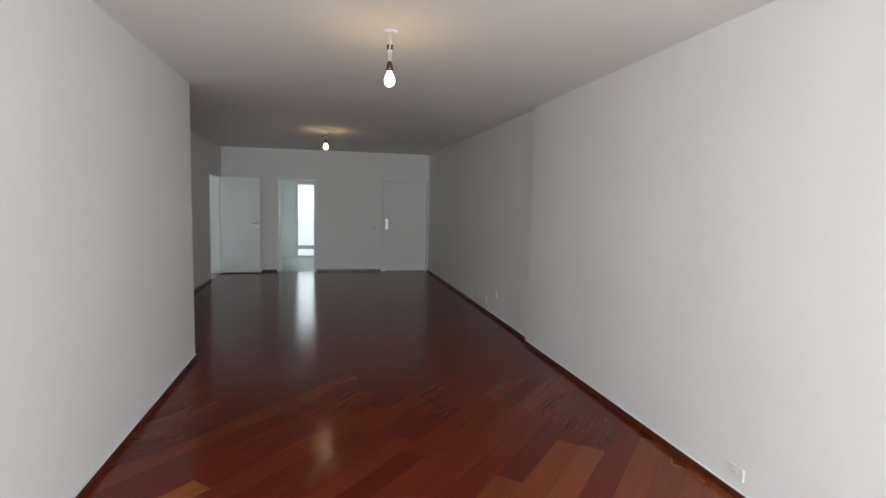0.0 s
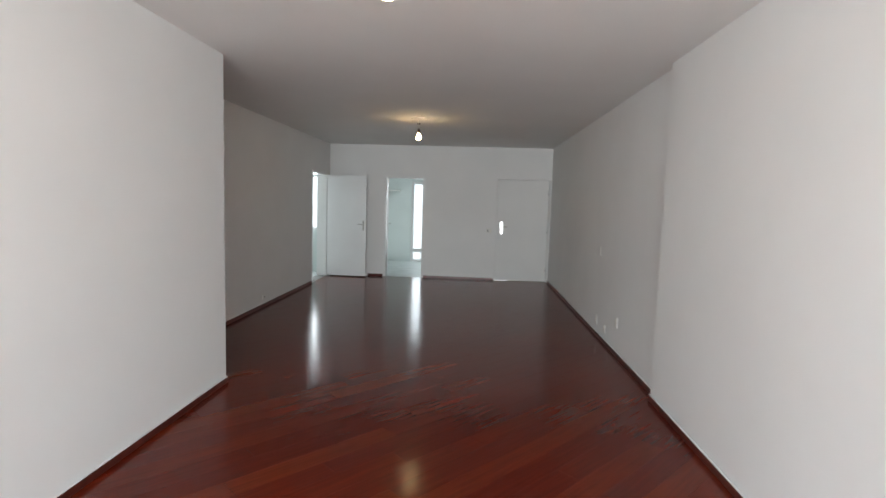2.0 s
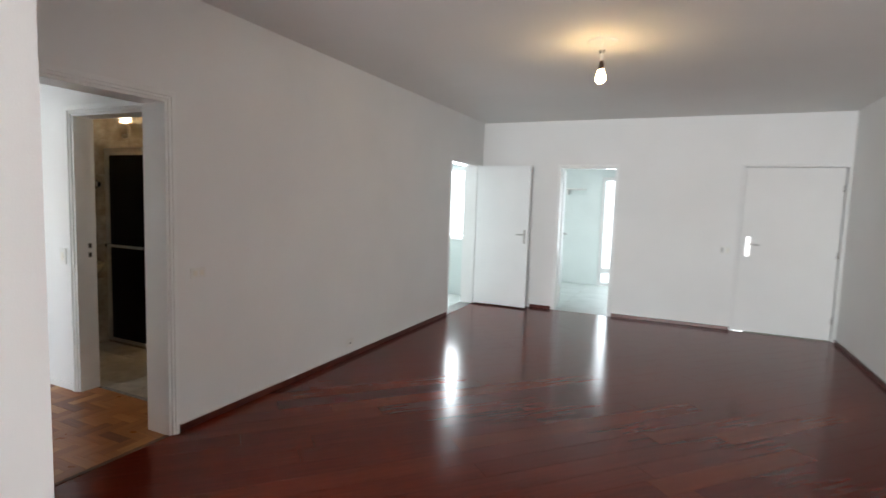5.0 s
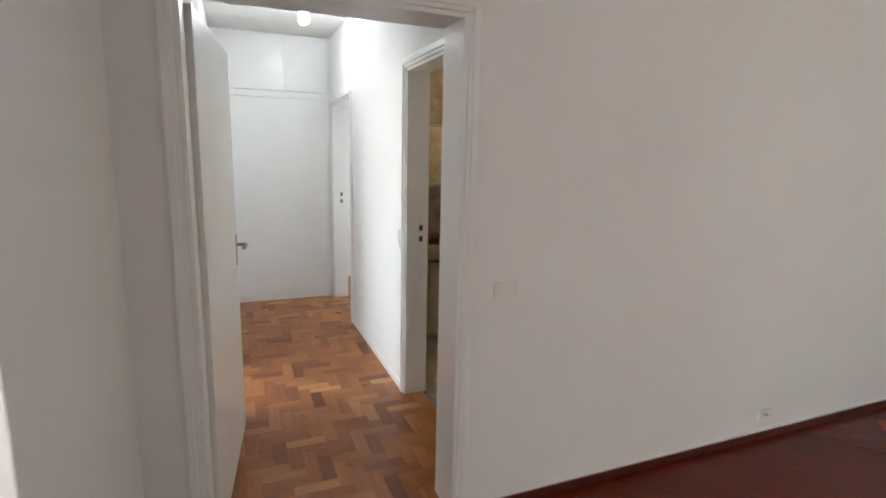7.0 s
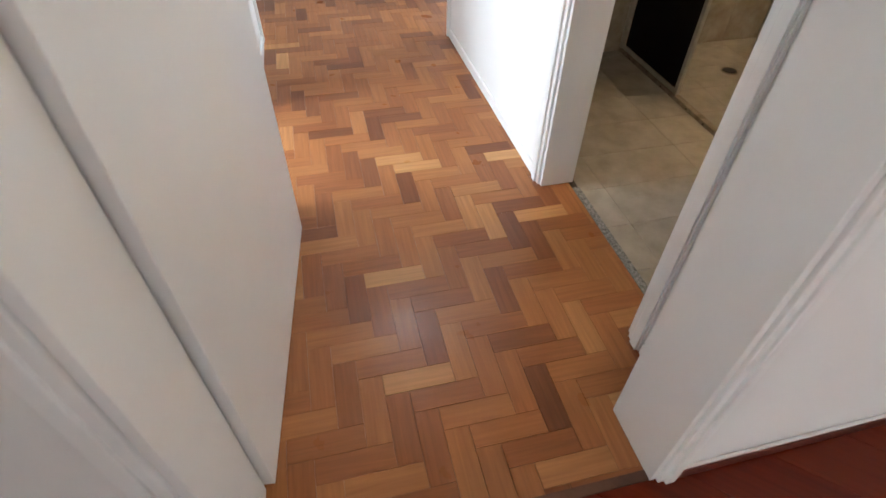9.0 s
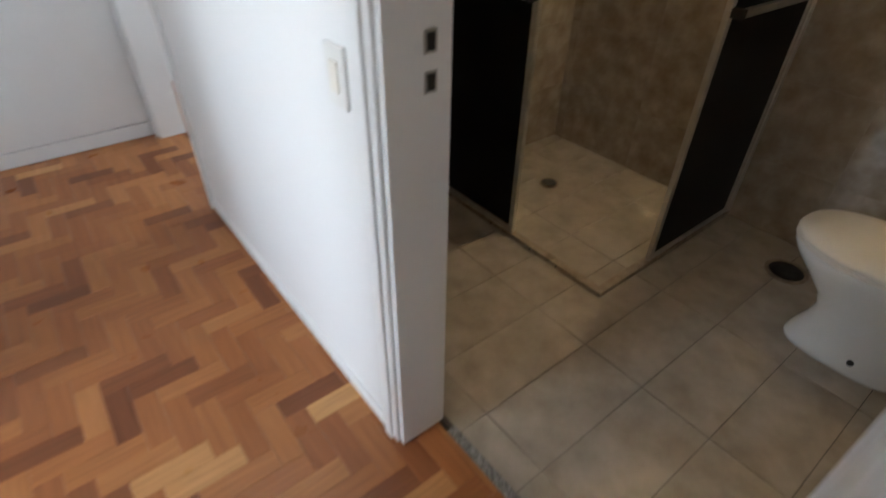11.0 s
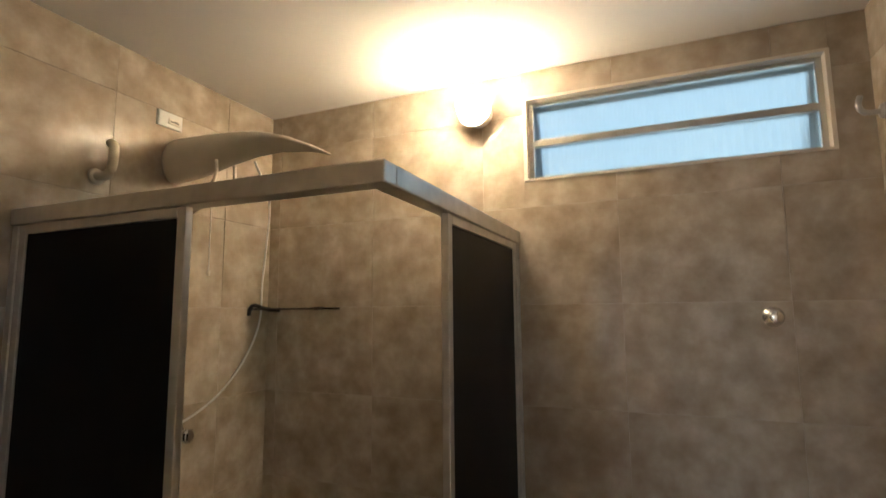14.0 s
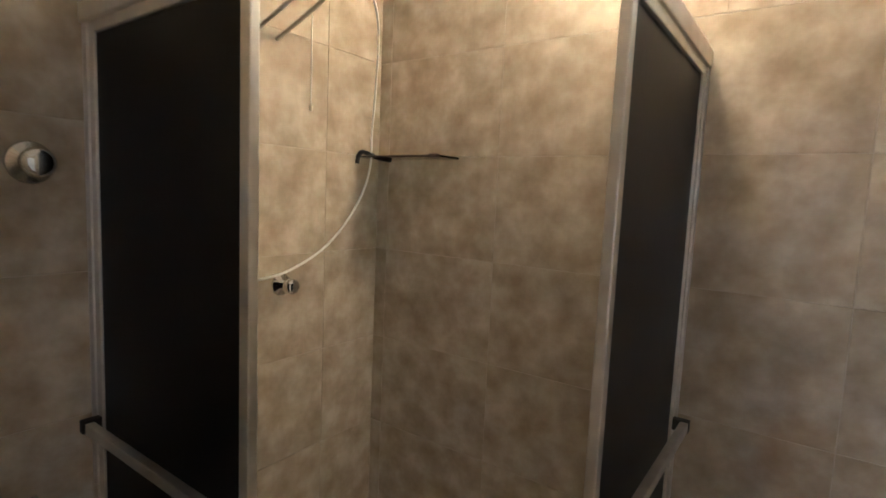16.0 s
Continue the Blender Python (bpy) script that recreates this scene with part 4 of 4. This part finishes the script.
FULL = block_mesh("block", BLN - 0.0006, BWD - 0.0006)
CX0, CX1, CY0, CY1 = -4.64, -0.676, 4.82, 6.285
pieces = []
for i in range(-120, 120):
    for j in range(-40, 40):
        for upright in (False, True):
            x, y = i * BWD + j * 3 * BWD - 3.0, i * BWD - j * 3 * BWD + 5.5
            lo, hi = ((x, y), (x + BLN, y + BWD)) if not upright else ((x + BLN, y + BWD - BLN), (x + BLN + BWD, y + BWD))
            if hi[0] > CX0 and lo[0] < CX1 and hi[1] > CY0 and lo[1] < CY1:
                pieces.append((lo, hi, upright))
pieces.sort(key=lambda p: abs(p[0][0] + 2.0))
rest = bmesh.new()
for n, (lo, hi, upright) in enumerate(pieces):
    whole = lo[0] >= CX0 and hi[0] <= CX1 and lo[1] >= CY0 and hi[1] <= CY1
    g = 0.0003
    c = ((lo[0] + hi[0]) / 2, (lo[1] + hi[1]) / 2)
    if n < 300:
        if whole:
            ob = new("parquet_block", FULL)
            ob.matrix_world = pose(c[0], c[1], rng.uniform(-0.0004, 0.0004), 0, 0, 90 if upright else 0)
        else:
            p = clip([(lo[0] + g, lo[1] + g), (hi[0] - g, lo[1] + g), (hi[0] - g, hi[1] - g), (lo[0] + g, hi[1] - g)], CX0, CX1, CY0, CY1)
            if not p or area(p) < 0.0002:
                continue
            m = pose(c[0], c[1], 0, 0, 0, 90 if upright else 0)
            bm = bmesh.new()
            slab_faces(bm, p, -0.006, 0.0, m.inverted(), 0.0008)
            ob = mesh_ob("parquet_block", bm, PARQ)
            ob.matrix_world = m
        ob.parent = fc
    else:
        p = clip([(lo[0] + g, lo[1] + g), (hi[0] - g, lo[1] + g), (hi[0] - g, hi[1] - g), (lo[0] + g, hi[1] - g)], CX0, CX1, CY0, CY1)
        if p and area(p) > 0.0002:
            slab_faces(rest, p, -0.006, 0.0, Matrix(), 0.0008)
far = tagged(mesh_ob("far_parquet_blocks", rest, PARQ, fc), "parquet blocks at the ends of the corridor", kind="stuff")
tones = far.data.attributes.new("tone", "FLOAT", "FACE")
for p in far.data.polygons:
    tones.data[p.index].value = random.Random(p.index // 9).random()

# floor tiles
def tile_floor(parent, x0, x1, y0, y1, px, py, ox, oy, material, gap, z=0.0, skip=None):
    i0, i1 = math.floor((x0 - ox) / px), math.ceil((x1 - ox) / px)
    j0, j1 = math.floor((y0 - oy) / py), math.ceil((y1 - oy) / py)
    for i in range(i0, i1):
        for j in range(j0, j1):
            q = [(ox + i * px + gap, oy + j * py + gap), (ox + (i + 1) * px - gap, oy + j * py + gap), (ox + (i + 1) * px - gap, oy + (j + 1) * py - gap), (ox + i * px + gap, oy + (j + 1) * py - gap)]
            q = clip(q, x0, x1, y0, y1)
            if q and area(q) > 0.0003:
                bm = bmesh.new()
                slab_faces(bm, q, -0.004, z, Matrix(), 0.0008)
                mesh_ob("tile", bm, material, parent)


tile_floor(fb, XL, XR, 6.315, YB, 0.2345, 0.47, -1.565, 6.89, FTILE, 0.0013)
tile_floor(fk, -0.43, 2.6, 11.575, 14.35, 0.6, 0.6, 0, 11.575, KTILE, 0.002)
tile_floor(fs, -3.25, -0.85, 8.6, 11.72, 0.4, 0.4, -0.85, 8.6, KTILE, 0.002)


# wall tiles
def tile_wall(parent, axis, face, out, u0, u1, ou, hole=None, pu=0.47, pz=0.345, oz=2.046, gap=0.001):
    """Glazed tiles on a wall's face; out: the side to which the face looks. hole: (u0, u1, z0, z1) left free."""
    for i in range(math.floor((u0 - ou) / pu), math.ceil((u1 - ou) / pu)):
        for j in range(-7, 2):
            a0, a1 = max(u0, ou + i * pu + gap), min(u1, ou + (i + 1) * pu - gap)
            z0, z1 = max(0.0, oz + j * pz + gap), min(HB, oz + (j + 1) * pz - gap)
            if a1 - a0 < 0.004 or z1 - z0 < 0.004:
                continue
            parts = [(a0, a1, z0, z1)]
            if hole and a0 < hole[1] and a1 > hole[0] and z0 < hole[3] and z1 > hole[2]:
                h0, h1 = max(a0, hole[0]), min(a1, hole[1])
                parts = [(a0, h0, z0, z1), (h1, a1, z0, z1), (h0, h1, z0, max(z0, hole[2])), (h0, h1, min(z1, hole[3]), z1)]
                parts = [p for p in parts if p[1] - p[0] > 0.002 and p[3] - p[2] > 0.002]
            bm = bmesh.new()
            for b0, b1, c0, c1 in parts:
                poly = [(b0, c0), (b1, c0), (b1, c1), (b0, c1)]
                if axis == 0:
                    m = Matrix(((1, 0, 0, 0), (0, 0, out, face), (0, 1, 0, 0), (0, 0, 0, 1)))
                else:
                    m = Matrix(((0, 0, out, face), (1, 0, 0, 0), (0, 1, 0, 0), (0, 0, 0, 1)))
                slab_faces(bm, poly, -0.0095, rng.uniform(-0.0003, 0.0003), m, 0.001)
            if bm.faces:
                mesh_ob("tile", bm, TILE, parent)
            else:
                bm.free()


tiles_of = {o.name: o for o in scene.objects}
tile_wall(tiles_of["wall_bath_left"], 1, XL, 1, YF, YB, 7.375)
tile_wall(tiles_of["wall_bath_right"], 1, XR, -1, YF, YB, 7.4)
tile_wall(tiles_of["wall_bath_back"], 0, YB, -1, XL, XR, -1.582, (WX0, WX1, WZ0, WZ1))
ft = structure(box("wall_bath_front", (XL, 6.302, 2.14), (XR, 6.306, HB), GROUT), "tiled bathroom wall over the door")
structure(box("wall_bath_front_left", (XL, 6.302, 0), (-1.885, 6.314, 2.14), TILE), "tiled bathroom wall beside the door")
